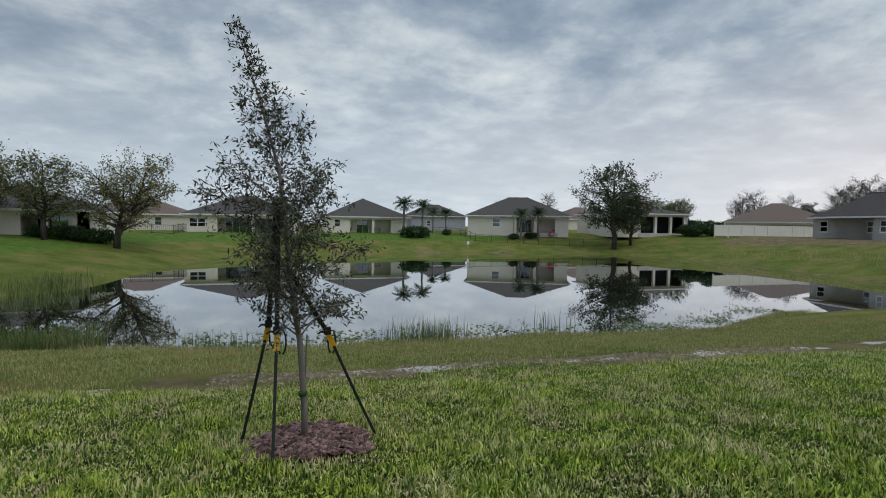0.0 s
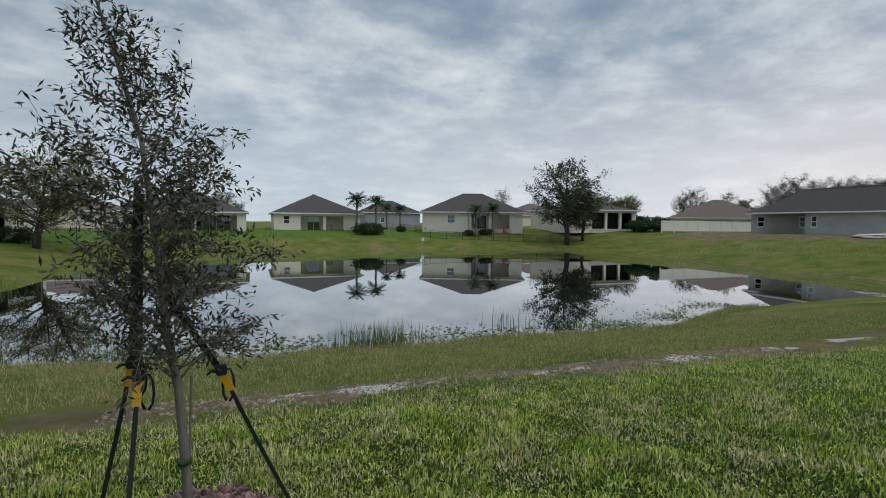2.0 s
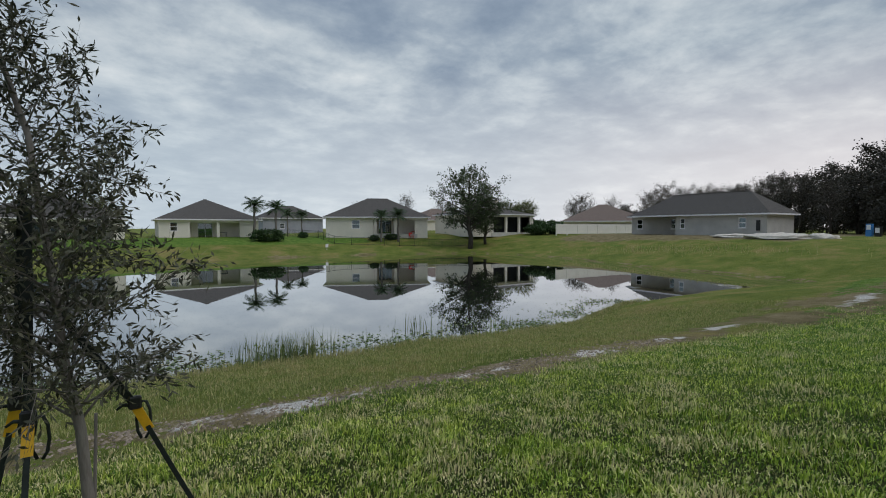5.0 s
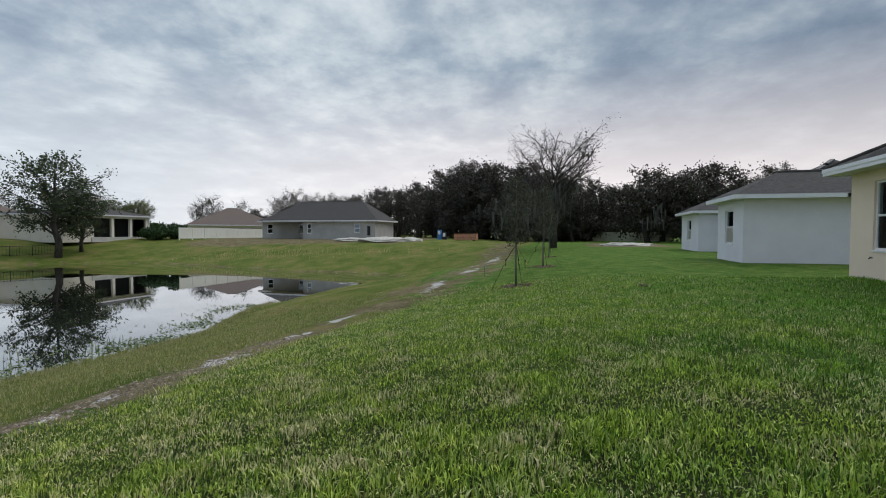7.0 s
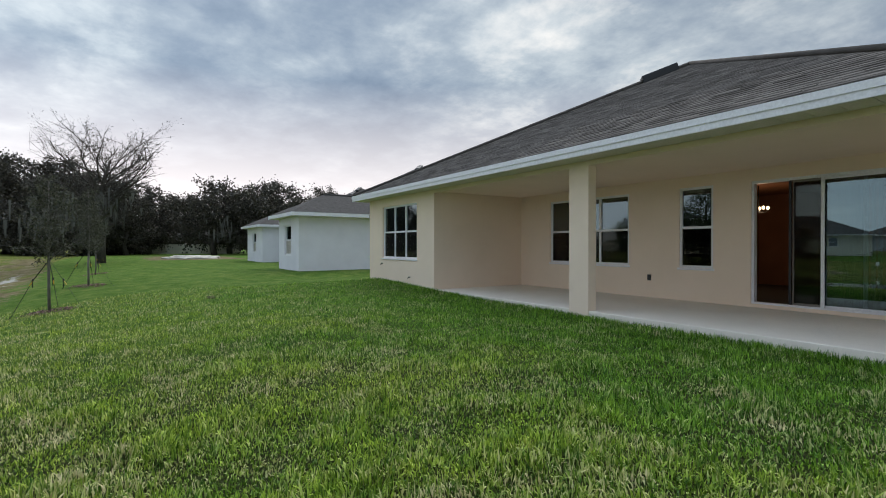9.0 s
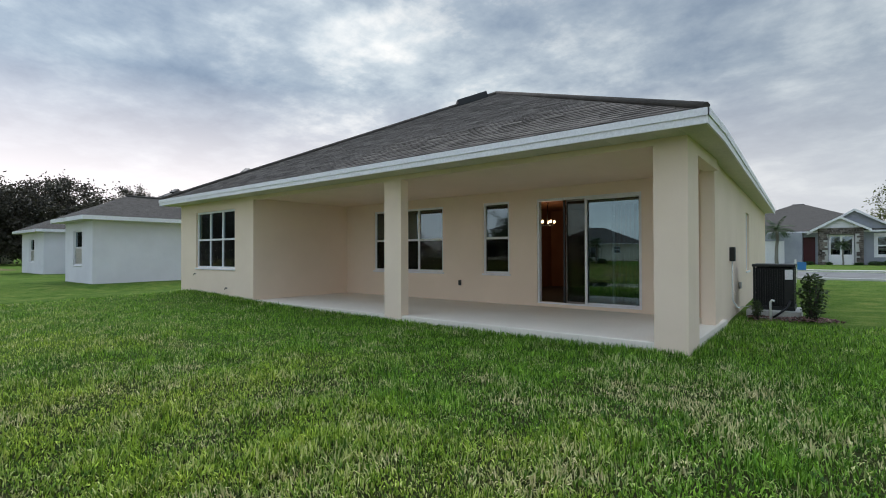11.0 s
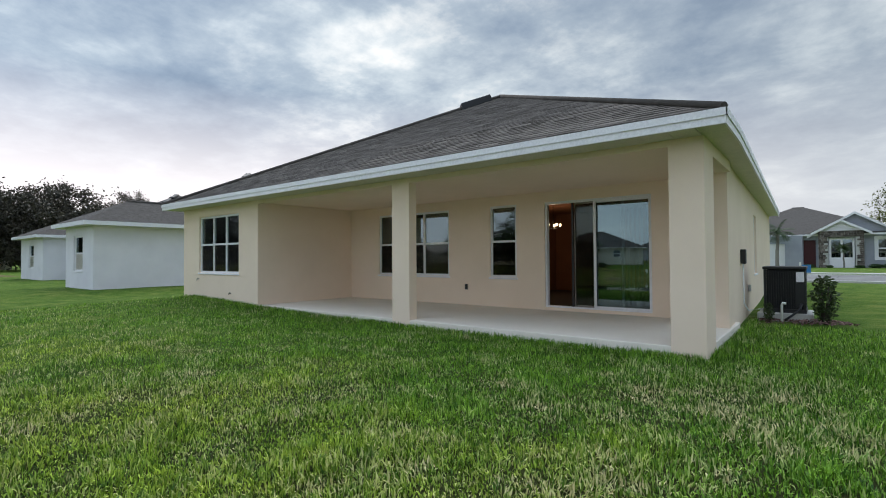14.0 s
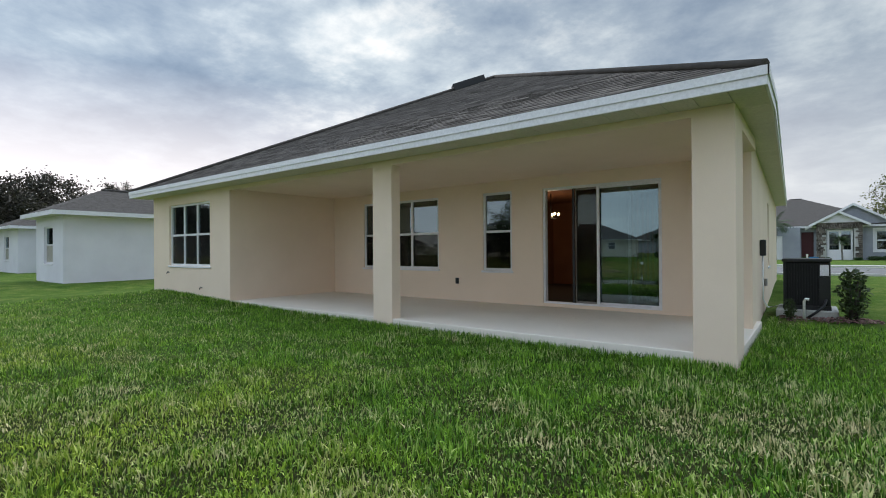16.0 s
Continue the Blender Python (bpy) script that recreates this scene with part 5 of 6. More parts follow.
def hedge(label, rx, ry, h, n, seed, leaf=0.16, mat=None, cat="shrub", group="shrubs", wood=None):
    """A shrub: short stems and an uneven mass of leaves."""
    r2 = np.random.default_rng(seed)
    t = thing("shrub", (0, 0, 0), label, cat, group)
    bm = bmesh.new()
    for k in range(6):
        a = k * 1.05
        tube(bm, [(0.1 * rx * math.cos(a), 0.1 * ry * math.sin(a), -0.05), (0.3 * rx * math.cos(a), 0.3 * ry * math.sin(a), h * 0.4), (0.55 * rx * math.cos(a), 0.55 * ry * math.sin(a), h * 0.75)], [0.03, 0.02, 0.008], 5)
    part("stems", bm, wood or BARK_DARK, t)
    d = r2.normal(0, 1, (n, 3))
    d /= np.linalg.norm(d, axis=1)[:, None]
    rad = r2.uniform(0.35, 1.0, n) ** 0.5 * (1 + 0.16 * np.sin(5 * d[:, 0] + 2) * np.sin(6 * d[:, 1]) + 0.1 * np.sin(11 * d[:, 2]))
    c = np.stack([d[:, 0] * rx * rad, d[:, 1] * ry * rad, h * 0.5 + d[:, 2] * h * 0.5 * rad], -1)
    c[:, 2] = np.maximum(c[:, 2], 0.02)
    a, b = r2.normal(0, 1, (n, 3)), r2.normal(0, 1, (n, 3))
    a /= np.linalg.norm(a, axis=1)[:, None]
    b = np.cross(a, b)
    b /= np.linalg.norm(b, axis=1)[:, None]
    L = leaf * r2.uniform(0.6, 1.3, (n, 1))
    v = np.stack([c, c + a * L * 0.5 + b * L * 0.28, c + a * L, c + a * L * 0.5 - b * L * 0.28], 1).reshape(-1, 3)
    cr = new("foliage", from_arrays("foliage", v, np.arange(4 * n, dtype=np.int32).reshape(-1, 4), mat or LEAF_HEDGE))
    cr.parent = t
    return t


hg = hedge("rounded dense green shrub beyond the pond", 2.4, 1.3, 1.7, 2600, 5, 0.26)
put(hg, 15.6, 69.5)
again(hg, 57.5, 57.0, 1.25, 30)
again(hg, 55.0, 58.5, 1.05, 90)
again(hg, 33.4, 67.3, 0.55, 0)
again(hg, 30.6, 67.6, 0.5, 40)
again(hg, 21.5, 73.0, 0.55, 80)
again(hg, -17.8, 49.0, 0.75, 10)
again(hg, -19.8, 49.2, 0.75, 60)
again(hg, -22.0, 49.2, 0.6, 100)
again(hg, 62.0, 66.0, 1.3, 10)
under = hedge("dark tangled undergrowth at the wood's foot", 4.0, 2.6, 3.4, 3000, 25, 0.32, LEAF_WOOD, "undergrowth", "woodland undergrowth")
put(under, 73.0, 11.0)
for k, (x, y) in enumerate(((77, 16), (75, 6), (79, 3), (83, 0), (82, 22), (88, 26), (93, 32), (98, 38), (90, 6), (86, 12), (80, -16), (84, -20), (90, -10), (95, -2), (103, 44), (76, -22), (99, 14), (108, 52), (72, -30), (70, -36), (92, 18), (100, -14), (110, -2))):
    again(under, x, y, 0.9 + 0.05 * (k % 5), k * 47)


# ---- fences ----
def plank_fence(x0, x1, y, z, h):
    f = thing("fence", ((x0 + x1) / 2, y, z), "long white vinyl panel fence along the plot", "fence", fixed=True)
    n = round((x1 - x0) / 2.4)
    w = (x1 - x0) / n
    for i in range(n + 1):
        part("post", boxes((x0 + i * w - 0.06, x0 + i * w + 0.06, y - 0.06, y + 0.06, z - 0.2, z + h + 0.05)), FENCE_WHITE, f)
    for i in range(n):
        a, b = x0 + i * w + 0.06, x0 + (i + 1) * w - 0.06
        part("rail", boxes((a, b, y - 0.03, y + 0.03, z + h - 0.12, z + h)), FENCE_WHITE, f)
        part("rail", boxes((a, b, y - 0.03, y + 0.03, z + 0.02, z + 0.14)), FENCE_WHITE, f)
        for k in range(8):
            s = (b - a) / 8
            part("panel", boxes((a + k * s + 0.004, a + (k + 1) * s - 0.004, y - 0.012, y + 0.012, z + 0.14, z + h - 0.12)), FENCE_WHITE, f)
    return f


plank_fence(53.2, 74.0, 52.5, 0.62, 1.5)


def rail_fence(pts, h, label, gap=0.14, group="black rail fences"):
    """A black metal fence: posts, two rails, thin pickets."""
    f = thing("fence", (*pts[0], gz(*pts[0])), label, "fence", group, fixed=True)
    for (ax, ay), (bx, by) in zip(pts, pts[1:]):
        L = math.hypot(bx - ax, by - ay)
        n = max(1, round(L / 2.2))
        for i in range(n):
            p = [(ax + (bx - ax) * t, ay + (by - ay) * t) for t in (i / n, (i + 1) / n)]
            z = [gz(*q) for q in p]
            bm = bmesh.new()
            tube(bm, [(*p[0], z[0] - 0.1), (*p[0], z[0] + h + 0.06)], [0.035, 0.035], 4)
            part("post", bm, BLACK, f)
            for q in (0.12, h - 0.05):
                bm = bmesh.new()
                tube(bm, [(*p[0], z[0] + q), (*p[1], z[1] + q)], [0.02, 0.02], 4)
                part("rail", bm, BLACK, f)
            bm = bmesh.new()
            m = max(2, round(L / n / gap))
            for k in range(1, m):
                t = k / m
                c = [p[0][j] + (p[1][j] - p[0][j]) * t for j in (0, 1)]
                tube(bm, [(*c, z[0] + (z[1] - z[0]) * t + 0.08), (*c, z[0] + (z[1] - z[0]) * t + h)], [0.011, 0.011], 3)
            pk = part("pickets", bm, BLACK, f)
            pk["kind"] = "stuff"
    return f


rail_fence([(23.5, 72.0), (24.0, 66.5), (30.5, 64.0), (36.5, 61.5), (42.0, 59.5)], 1.15, "low black metal fence on the far bank", 0.3)
rail_fence([(-19.0, 62.0), (-14.6, 62.0), (-14.4, 68.0)], 1.1, "black metal fence beside a pale house", 0.2)
rail_fence([(20.0, 76.0), (23.5, 72.0)], 1.1, "short black metal fence run by palms", 0.16)

# upper storey and side wing of the house behind the oak
dorm = bpy.data.objects["house.005"]
part("dormer", boxes((-4.6, 0.8, 2.6, 6.0, 3.0, 5.6)), PALE_WALL, dorm, "pale upper storey")
window_unit(dorm, ("y", -1, 2.6), -3.8, 0.0, 4.1, 5.0, cols=4, bar=0.09, screen=False, back=0.05)
hip_roof(dorm, -5.0, 1.2, 2.2, 6.4, 5.6, 0.4, SHINGLE_FAR)

# small garden things across the pond
def grill(x, y):
    g = thing("barbecue_grill", (x, y, gz(x, y)), "small covered grill with red side shelf", "grill")
    part("body", bevelled(boxes((-0.4, 0.4, -0.25, 0.25, 0.55, 1.05)), 0.06, 2), BLACK, g)
    part("cart", boxes((-0.35, 0.35, -0.22, 0.22, 0.05, 0.545)), BLACK, g)
    part("side_shelf", boxes((-0.9, -0.41, -0.25, 0.25, 0.75, 0.85)), RED, g, "red side shelf")


grill(38.2, 68.0)
chair = thing("garden_chair", (36.6, 67.0, gz(36.6, 67.0)), "red garden chair on the grass", "chair")
part("seat", boxes((-0.3, 0.3, -0.3, 0.3, 0.36, 0.42)), RED, chair)
part("backrest", boxes((-0.3, 0.3, 0.26, 0.31, 0.42, 0.95)), RED, chair)
for sx in (-0.27, 0.24):
    for sy in (-0.28, 0.25):
        part("leg", boxes((sx, sx + 0.04, sy, sy + 0.04, 0.0, 0.36)), RED, chair)
sgn = thing("notice_sign", (21.7, 63.2, gz(21.7, 63.2)), "small white notice sign on a post", "sign")
part("post", boxes((-0.03, 0.03, -0.03, 0.03, -0.1, 0.5)), KERB, sgn)
part("board", boxes((-0.18, 0.18, -0.045, -0.031, 0.35, 0.8)), TRIM, sgn)
pt = thing("patio_set", (10.9, 75.6, 0.14), "dark patio table with a chair on the porch", "table")
part("tabletop", boxes((-0.5, 0.5, -0.4, 0.4, 0.7, 0.75)), BLACK, pt)
for sx in (-0.45, 0.41):
    for sy in (-0.35, 0.31):
        part("leg", boxes((sx, sx + 0.04, sy, sy + 0.04, 0.0, 0.7)), BLACK, pt)

# building plot: lumber, bins, sand
st = thing("lumber_stack", (62.0, 15.0, gz(62.0, 15.0)), "strapped stack of reddish lumber", "lumber", turn=90)
for k in range(4):
    for j in range(5):
        part("board", boxes((-1.5, 1.5, -0.55 + j * 0.225, -0.34 + j * 0.225, 0.15 + k * 0.2, 0.335 + k * 0.2)), LUMBER, st)
for sx in (-1.1, 0.9):
    part("bearer", boxes((sx, sx + 0.12, -0.6, 0.6, -0.05, 0.148)), LUMBER, st)
for k, (y, m, h) in enumerate(((19.0, BLUE, 1.3), (18.3, BLACK, 1.0))):
    b = thing("site_box", (63.5, y, gz(63.5, y)), "upright blue site cabinet" if k == 0 else "low dark site cabinet", "cabinet")
    part("body", bevelled(boxes((-0.3, 0.3, -0.25, 0.25, -0.05, h)), 0.03, 1), m, b)
    part("notice", boxes((-0.312, -0.302, -0.18, 0.18, h - 0.6, h - 0.1)), TRIM, b)


def heap(x, y, rx, ry, h, seed, mat, label, cat, group=""):
    """A low uneven heap of loose earth."""
    bm = bmesh.new()
    bmesh.ops.create_icosphere(bm, subdivisions=4, radius=1.0)
    z0 = gz(x, y)
    for v in bm.verts:
        n = noise.noise(Vector((v.co.x * 2.1 + seed, v.co.y * 2.1, v.co.z * 2))) + 0.5 * noise.noise(Vector((v.co.x * 6 + seed, v.co.y * 6, v.co.z * 6)))
        v.co = Vector((v.co.x * rx * (1 + 0.25 * n), v.co.y * ry * (1 + 0.25 * n), max(v.co.z, -0.15) * h * (1 + 0.5 * n)))
    for f in bm.faces:
        f.smooth = True
    return whole("mound", bm, mat, label, cat, group, "", (x, y, z0))


heap(54.5, 23.5, 2.2, 3.2, 0.45, 3, SAND, "low heap of pale sand on the plot", "sand", "sand heaps")
heap(55.5, 27.5, 1.6, 3.0, 0.30, 9, SAND, "spread of pale sand before the unfinished house", "sand", "sand heaps")
heap(54.8, 20.0, 1.1, 1.4, 0.42, 5, SAND, "small heap of sandy earth", "sand", "sand heaps")
heap(51.5, -4.0, 1.8, 2.4, 0.30, 7, SAND, "heap of pale rubble sand beside the new houses", "sand", "sand heaps")
heap(12.7, -0.62, 0.18, 0.13, 0.05, 6, MULCH, "small clump of dead brown grass on the lawn", "debris")

# far wall and shelter by the wood
fw = thing("garden_wall", (84.0, -3.5, gz(84.0, -3.5)), "long pale garden wall before the wood", "wall", fixed=True)
z = gz(84.0, -3.5)
for i in range(8):
    part("panel", boxes((83.9, 84.1, -14.0 + i * 2.6, -14.0 + i * 2.6 + 2.58, z - 0.3, z + 1.5)), PALE_WALL, fw)
sh = thing("shelter", (96.0, -9.5, gz(96.0, -9.5)), "open roofed shelter under the oaks", "shelter")
for sx in (-1.8, 1.8):
    for sy in (-4.2, 0, 4.2):
        part("post", boxes((sx - 0.1, sx + 0.1, sy - 0.1, sy + 0.1, -0.2, 2.6)), PALE_WALL, sh)
hip_roof(sh, -2.4, 2.4, -5.0, 5.0, 2.75, 0.5, SHINGLE_FAR)


# ---- beside the cream house ----
ac = thing("air_conditioner", (-0.36, -10.85, 0.2), "dark grey air conditioner on a concrete pad beside the house", "air conditioner", fixed=True)
part("pad", bevelled(boxes((-0.86, 0.14, -11.35, -10.33, 0.14, 0.33)), 0.015, 1), KERB, ac, "concrete pad")
part("core", boxes((-0.69, -0.03, -11.18, -10.52, 0.34, 1.16)), DARK, ac)
for sx in (-0.74, -0.03):
    for sy in (-11.23, -10.52):
        part("corner_post", bevelled(boxes((sx, sx + 0.05, sy, sy + 0.05, 0.335, 1.17)), 0.008, 1), BLACK, ac)
for k in range(14):
    x = -0.665 + k * 0.045
    part("louvre", boxes((x, x + 0.022, -10.495, -10.475, 0.40, 1.14)), BLACK, ac)
for k in range(14):
    y = -11.155 + k * 0.045
    part("louvre", boxes((-0.735, -0.715, y, y + 0.022, 0.40, 1.14)), BLACK, ac)
part("base_pan", boxes((-0.75, 0.03, -11.24, -10.46, 0.331, 0.40)), BLACK, ac)
part("top_cover", bevelled(boxes((-0.76, 0.04, -11.25, -10.45, 1.171, 1.225)), 0.015, 2), BLACK, ac)
part("rating_plate", boxes((-0.715, -0.575, -10.474, -10.466, 0.93, 1.12)), TRIM, ac, "white rating plate")
part("service_panel", boxes((-0.71, -0.56, -10.474, -10.462, 0.45, 0.90)), BLACK, ac)
for o in ac.children:
    for v in o.data.vertices:
        v.co.x = -0.20 + (v.co.x + 0.36) * 0.88
pvc = bmesh.new()
tube(pvc, [(-0.17, -10.20, 0.10), (-0.17, -10.20, 0.50), (-0.19, -10.20, 0.54), (-0.24, -10.20, 0.53)], [0.022, 0.022, 0.022, 0.024], 8)
whole("drain_pipe", pvc, PVC, "white plastic drain pipe with a hooked end", "pipe")
hose = bmesh.new()
tube(hose, [(-0.47, -10.45, 0.52), (-0.44, -10.3, 0.42), (-0.32, -10.25, 0.30), (-0.20, -10.25, 0.20)], [0.022] * 4, 7)
whole("refrigerant_line", hose, BLACK, "black insulated line from the air conditioner", "pipe")
eb = thing("disconnect_box", (XR, -9.65, 1.42), "black electrical box with conduit on the side wall", "electrical box", fixed=True)
part("box", bevelled(boxes((XR - 0.09, XR - 0.002, -9.74, -9.56, 1.29, 1.56)), 0.01, 1), BLACK, eb)
cd = bmesh.new()
tube(cd, [(XR - 0.04, -9.65, 1.29), (XR - 0.04, -9.65, 0.55), (XR - 0.10, -9.85, 0.40), (XR - 0.28, -10.35, 0.40)], [0.014] * 4, 7)
part("conduit", cd, PVC, eb, "pale flexible conduit")
for o in eb.children:
    out_of_square(o)
for lab, x, y, zz, m in (("small grey outlet box on the side wall", XR + 0.16, -11.2, 0.75, KERB), ("small outlet box low on the porch wall", 6.02, B, 0.74, BLACK)):
    if x < 1:
        whole("wall_outlet", bevelled(boxes((x - 0.05, x - 0.002, y - 0.05, y + 0.05, zz - 0.07, zz + 0.07)), 0.006, 1), m, lab, "outlet")
    else:
        whole("wall_outlet", bevelled(boxes((x - 0.04, x + 0.04, y + 0.002, y + 0.03, zz - 0.065, zz + 0.065)), 0.006, 1), m, lab, "outlet")


def tap(x, zz):
    t = thing("hose_tap", (x, F + 0.002, zz), "small brass hose tap on the stucco wall", "tap", "hose taps")
    bm = bmesh.new()
    tube(bm, [(0, 0, 0), (0, 0.05, 0), (0, 0.075, -0.035)], [0.013, 0.013, 0.011], 7)
    part("spout", bm, BLACK, t)
    part("handle", bevelled(boxes((-0.03, 0.03, 0.03, 0.042, 0.015, 0.027)), 0.004, 1), BLACK, t)


tap(13.28, 0.89)
tap(11.50, 0.55)
shrub = hedge("upright green shrub in a mulch bed", 0.20, 0.20, 0.90, 760, 15, 0.075, LEAF_TREE, "shrub", "shrubs beside the house")
put(shrub, -0.82, -10.25, gz(-1.0, -10) + 0.02)
s2 = again(shrub, 0.02, -9.95, 0.42, 60, gz(0, -10) + 0.02)
s2["label"] = "small low green plant by the wall"
mulch_ring(-0.72, -10.30, 0.50, 0.38, 420, 30)
mulch_ring(0.02, -10.05, 0.25, 0.40, 90, 31)

# ---- street and the house across it ----
whole("road", boxes((-120, 60, -33.2, -25.4, 0.0, 0.335)), ASPHALT, "pale grey asphalt street", "road", kind="structure")
whole("kerb_near", boxes((-120, 60, -25.4, -25.1, 0.0, 0.375)), KERB, "pale concrete kerb", "kerb", kind="structure")
whole("kerb_far", boxes((-120, 60, -33.5, -33.2, 0.0, 0.385)), KERB, "pale concrete kerb", "kerb", kind="structure")
whole("pavement", boxes((-120, 60, -38.4, -37.0, 0.0, 0.360)), KERB, "pale concrete footpath", "pavement", kind="structure")
FY = -58.0
fh = thing("house", (-1.0, FY - 6, 0.3), "grey house with a stone-clad porch across the street", "house", fixed=True)
fo = ("y", 1, FY)


def gable(parent, x0, x1, y0, y1, z, apex, wall, name="gable"):
    """A gabled front: the triangular wall, its two roof slopes and white barge boards."""
    xm, bm = (x0 + x1) / 2, bmesh.new()
    vs = [[bm.verts.new(p) for p in ((x0, y, z), (x1, y, z), (xm, y, apex))] for y in (y1, y1 - 0.2)]
    bm.faces.new(vs[0])
    bm.faces.new(vs[1][::-1])
    for i in range(3):
        j = (i + 1) % 3
        bm.faces.new((vs[0][i], vs[0][j], vs[1][j], vs[1][i]))
    g = part(name, bm, wall, parent)
    for s, (a, b) in enumerate((((x0 - 0.35, z - 0.2), (xm, apex + 0.06)), ((x1 + 0.35, z - 0.2), (xm, apex + 0.06)))):
        rb2 = bmesh.new()
        slab(rb2, [(a[0], y0, a[1]), (a[0], y1 + 0.3, a[1]), (b[0], y1 + 0.3, b[1]), (b[0], y0, b[1])], 0.06)
        part("roof_slope", rb2, SHINGLE_FAR, g)
        bb = bmesh.new()
        slab(bb, [(a[0], y1 + 0.302, a[1] + 0.02), (a[0], y1 + 0.34, a[1] + 0.02), (b[0], y1 + 0.34, b[1] + 0.02), (b[0], y1 + 0.302, b[1] + 0.02)], 0.22)
        part("barge_board", bb, TRIM, g)
    return g


part("wall", wall_with_holes(fo, -6.3, 0.8, 0.0, 3.5, 0.2, [(-5.46, -4.6, 1.15, 3.0), (-0.2, 0.75, 0.3, 2.95)]), GREY_WALL, fh)
part("wall", wall_with_holes(("y", 1, FY + 0.8), 0.8, 9.0, 0.0, 3.4, 0.2, [(2.2, 7.2, 0.3, 2.6)]), GREY_WALL, fh)
part("garage_door", boxes((2.2, 7.2, FY + 0.65, FY + 0.72, 0.3, 2.6)), TRIM, fh, "white panelled garage door")
part("wall", boxes((0.8, 1.0, FY, FY + 0.6, 0.0, 3.4)), GREY_WALL, fh)
part("wall", boxes((-6.3, -6.1, FY - 14, FY - 0.2, 0.0, 3.5)), GREY_WALL, fh)
part("wall", boxes((8.8, 9.0, FY - 14, FY + 0.6, 0.0, 3.4)), GREY_WALL, fh)
part("wall", boxes((-6.3, 9.0, FY - 14.2, FY - 14, 0.0, 3.4)), GREY_WALL, fh)
part("front_door", boxes((-0.2, 0.75, FY - 0.5, FY - 0.42, 0.3, 2.95)), RED_DOOR, fh, "dark red front door")
window_unit(fh, fo, -5.46, -4.6, 1.15, 3.0, bar=0.12, screen=False)
part("window_trim", plate(fo, -5.62, -4.44, 1.0, 3.2, 0.003, 0.06, [(-5.46, -4.6, 1.15, 3.0)]), TRIM, fh)
pier = part("stone_porch", plate(("y", 1, FY + 0.9), -3.7, -0.4, 0.2, 3.75, -0.85, 0, [(-3.1, -1.15, 0.2, 3.15)]), KERB, fh)
window_unit(fh, ("y", 1, FY + 0.62), -3.05, -1.2, 1.1, 3.1, cols=2, bar=0.16, rail=False, screen=False, sill=False)
part("window_panel", boxes((-3.05, -1.2, FY + 0.45, FY + 0.6, 0.2, 1.1)), TRIM, fh)
hip_roof(fh, -6.7, 9.4, FY - 14.6, FY + 0.4, 3.5, 0.43, SHINGLE_FAR)
gable(fh, -6.3, 0.1, FY - 5, FY + 0.02, 3.5, 5.45, GREY_WALL)
gable(fh, -3.9, -0.2, FY - 3, FY + 0.95, 3.75, 4.75, WHITE_STUCCO)
rs = random.Random(2)
for row in range(19):
    x = -3.7
    while x < -0.42:
        w = min(rs.uniform(0.22, 0.55), -0.4 - x)
        zz = 0.22 + row * 0.185
        if not (x + w > -3.1 and x < -1.15 and zz < 3.12):
            part("stone", boxes((x + 0.008, x + w - 0.008, FY + 0.9, FY + 0.9 + rs.uniform(0.03, 0.08), zz, zz + 0.175)), STONE, pier)
        x += w
put(palm("tall garden palm by the street house", 3.3, 22, 1.6, 8), 2.7, -55.5, 0.3)
again(pa, -2.2, -55.3, 0.42, 30, 0.3)
again(pa, -7.0, -54.5, 1.05, 80, 0.3)
again(pa, -9.5, -57.5, 1.1, 140, 0.3)
again(full, -14.0, -72.0, 1.25, 20, 0.3)
again(full, -9.5, -80.0, 1.2, 120, 0.3)
for k, (x, s) in enumerate(((-4.4, 0.22), (-5.3, 0.25), (-6.0, 0.25), (-1.2, 0.16), (-3.3, 0.16), (0.3, 0.2), (-7.6, 0.35), (-8.9, 0.4))):
    again(hg, x, -55.6, s, k * 40, 0.3)
far_house((-19.0, -60.0, 0.3), 180, 15.0, 12.0, 3.0, 0.45, GREY_WALL, SHINGLE_FAR, [(-4.0, -2.8, 1.0, 2.5, 1), (2, 4, 1.0, 2.5, 2)], group="street houses", label="grey street house with a dark roof")
for k, (x, y, m, lab) in enumerate(((-3.2, -23.9, RED, "small red marker flag in the grass"), (-6.5, -24.2, RED, "small red marker flag in the grass"), (18.9, 4.5, BLUE, "small blue marker flag on the lawn"))):
    fl = thing("marker_flag", (x, y, gz(x, y)), lab, "flag", "marker flags")
    part("wire", boxes((-0.004, 0.004, -0.004, 0.004, -0.05, 0.4)), BLACK, fl)
    part("flag", boxes((0.005, 0.12, -0.003, 0.003, 0.30, 0.40)), m, fl)
post = thing("utility_post", (-0.09, -22.0, gz(-0.09, -22)), "short white post with a small blue sign", "post")
part("pole", boxes((-0.03, 0.03, -0.03, 0.03, -0.1, 0.9)), PVC, post)
part("plate", boxes((-0.33, -0.06, -0.02, 0.02, 0.50, 0.80)), BLUE, post, "blue plate")

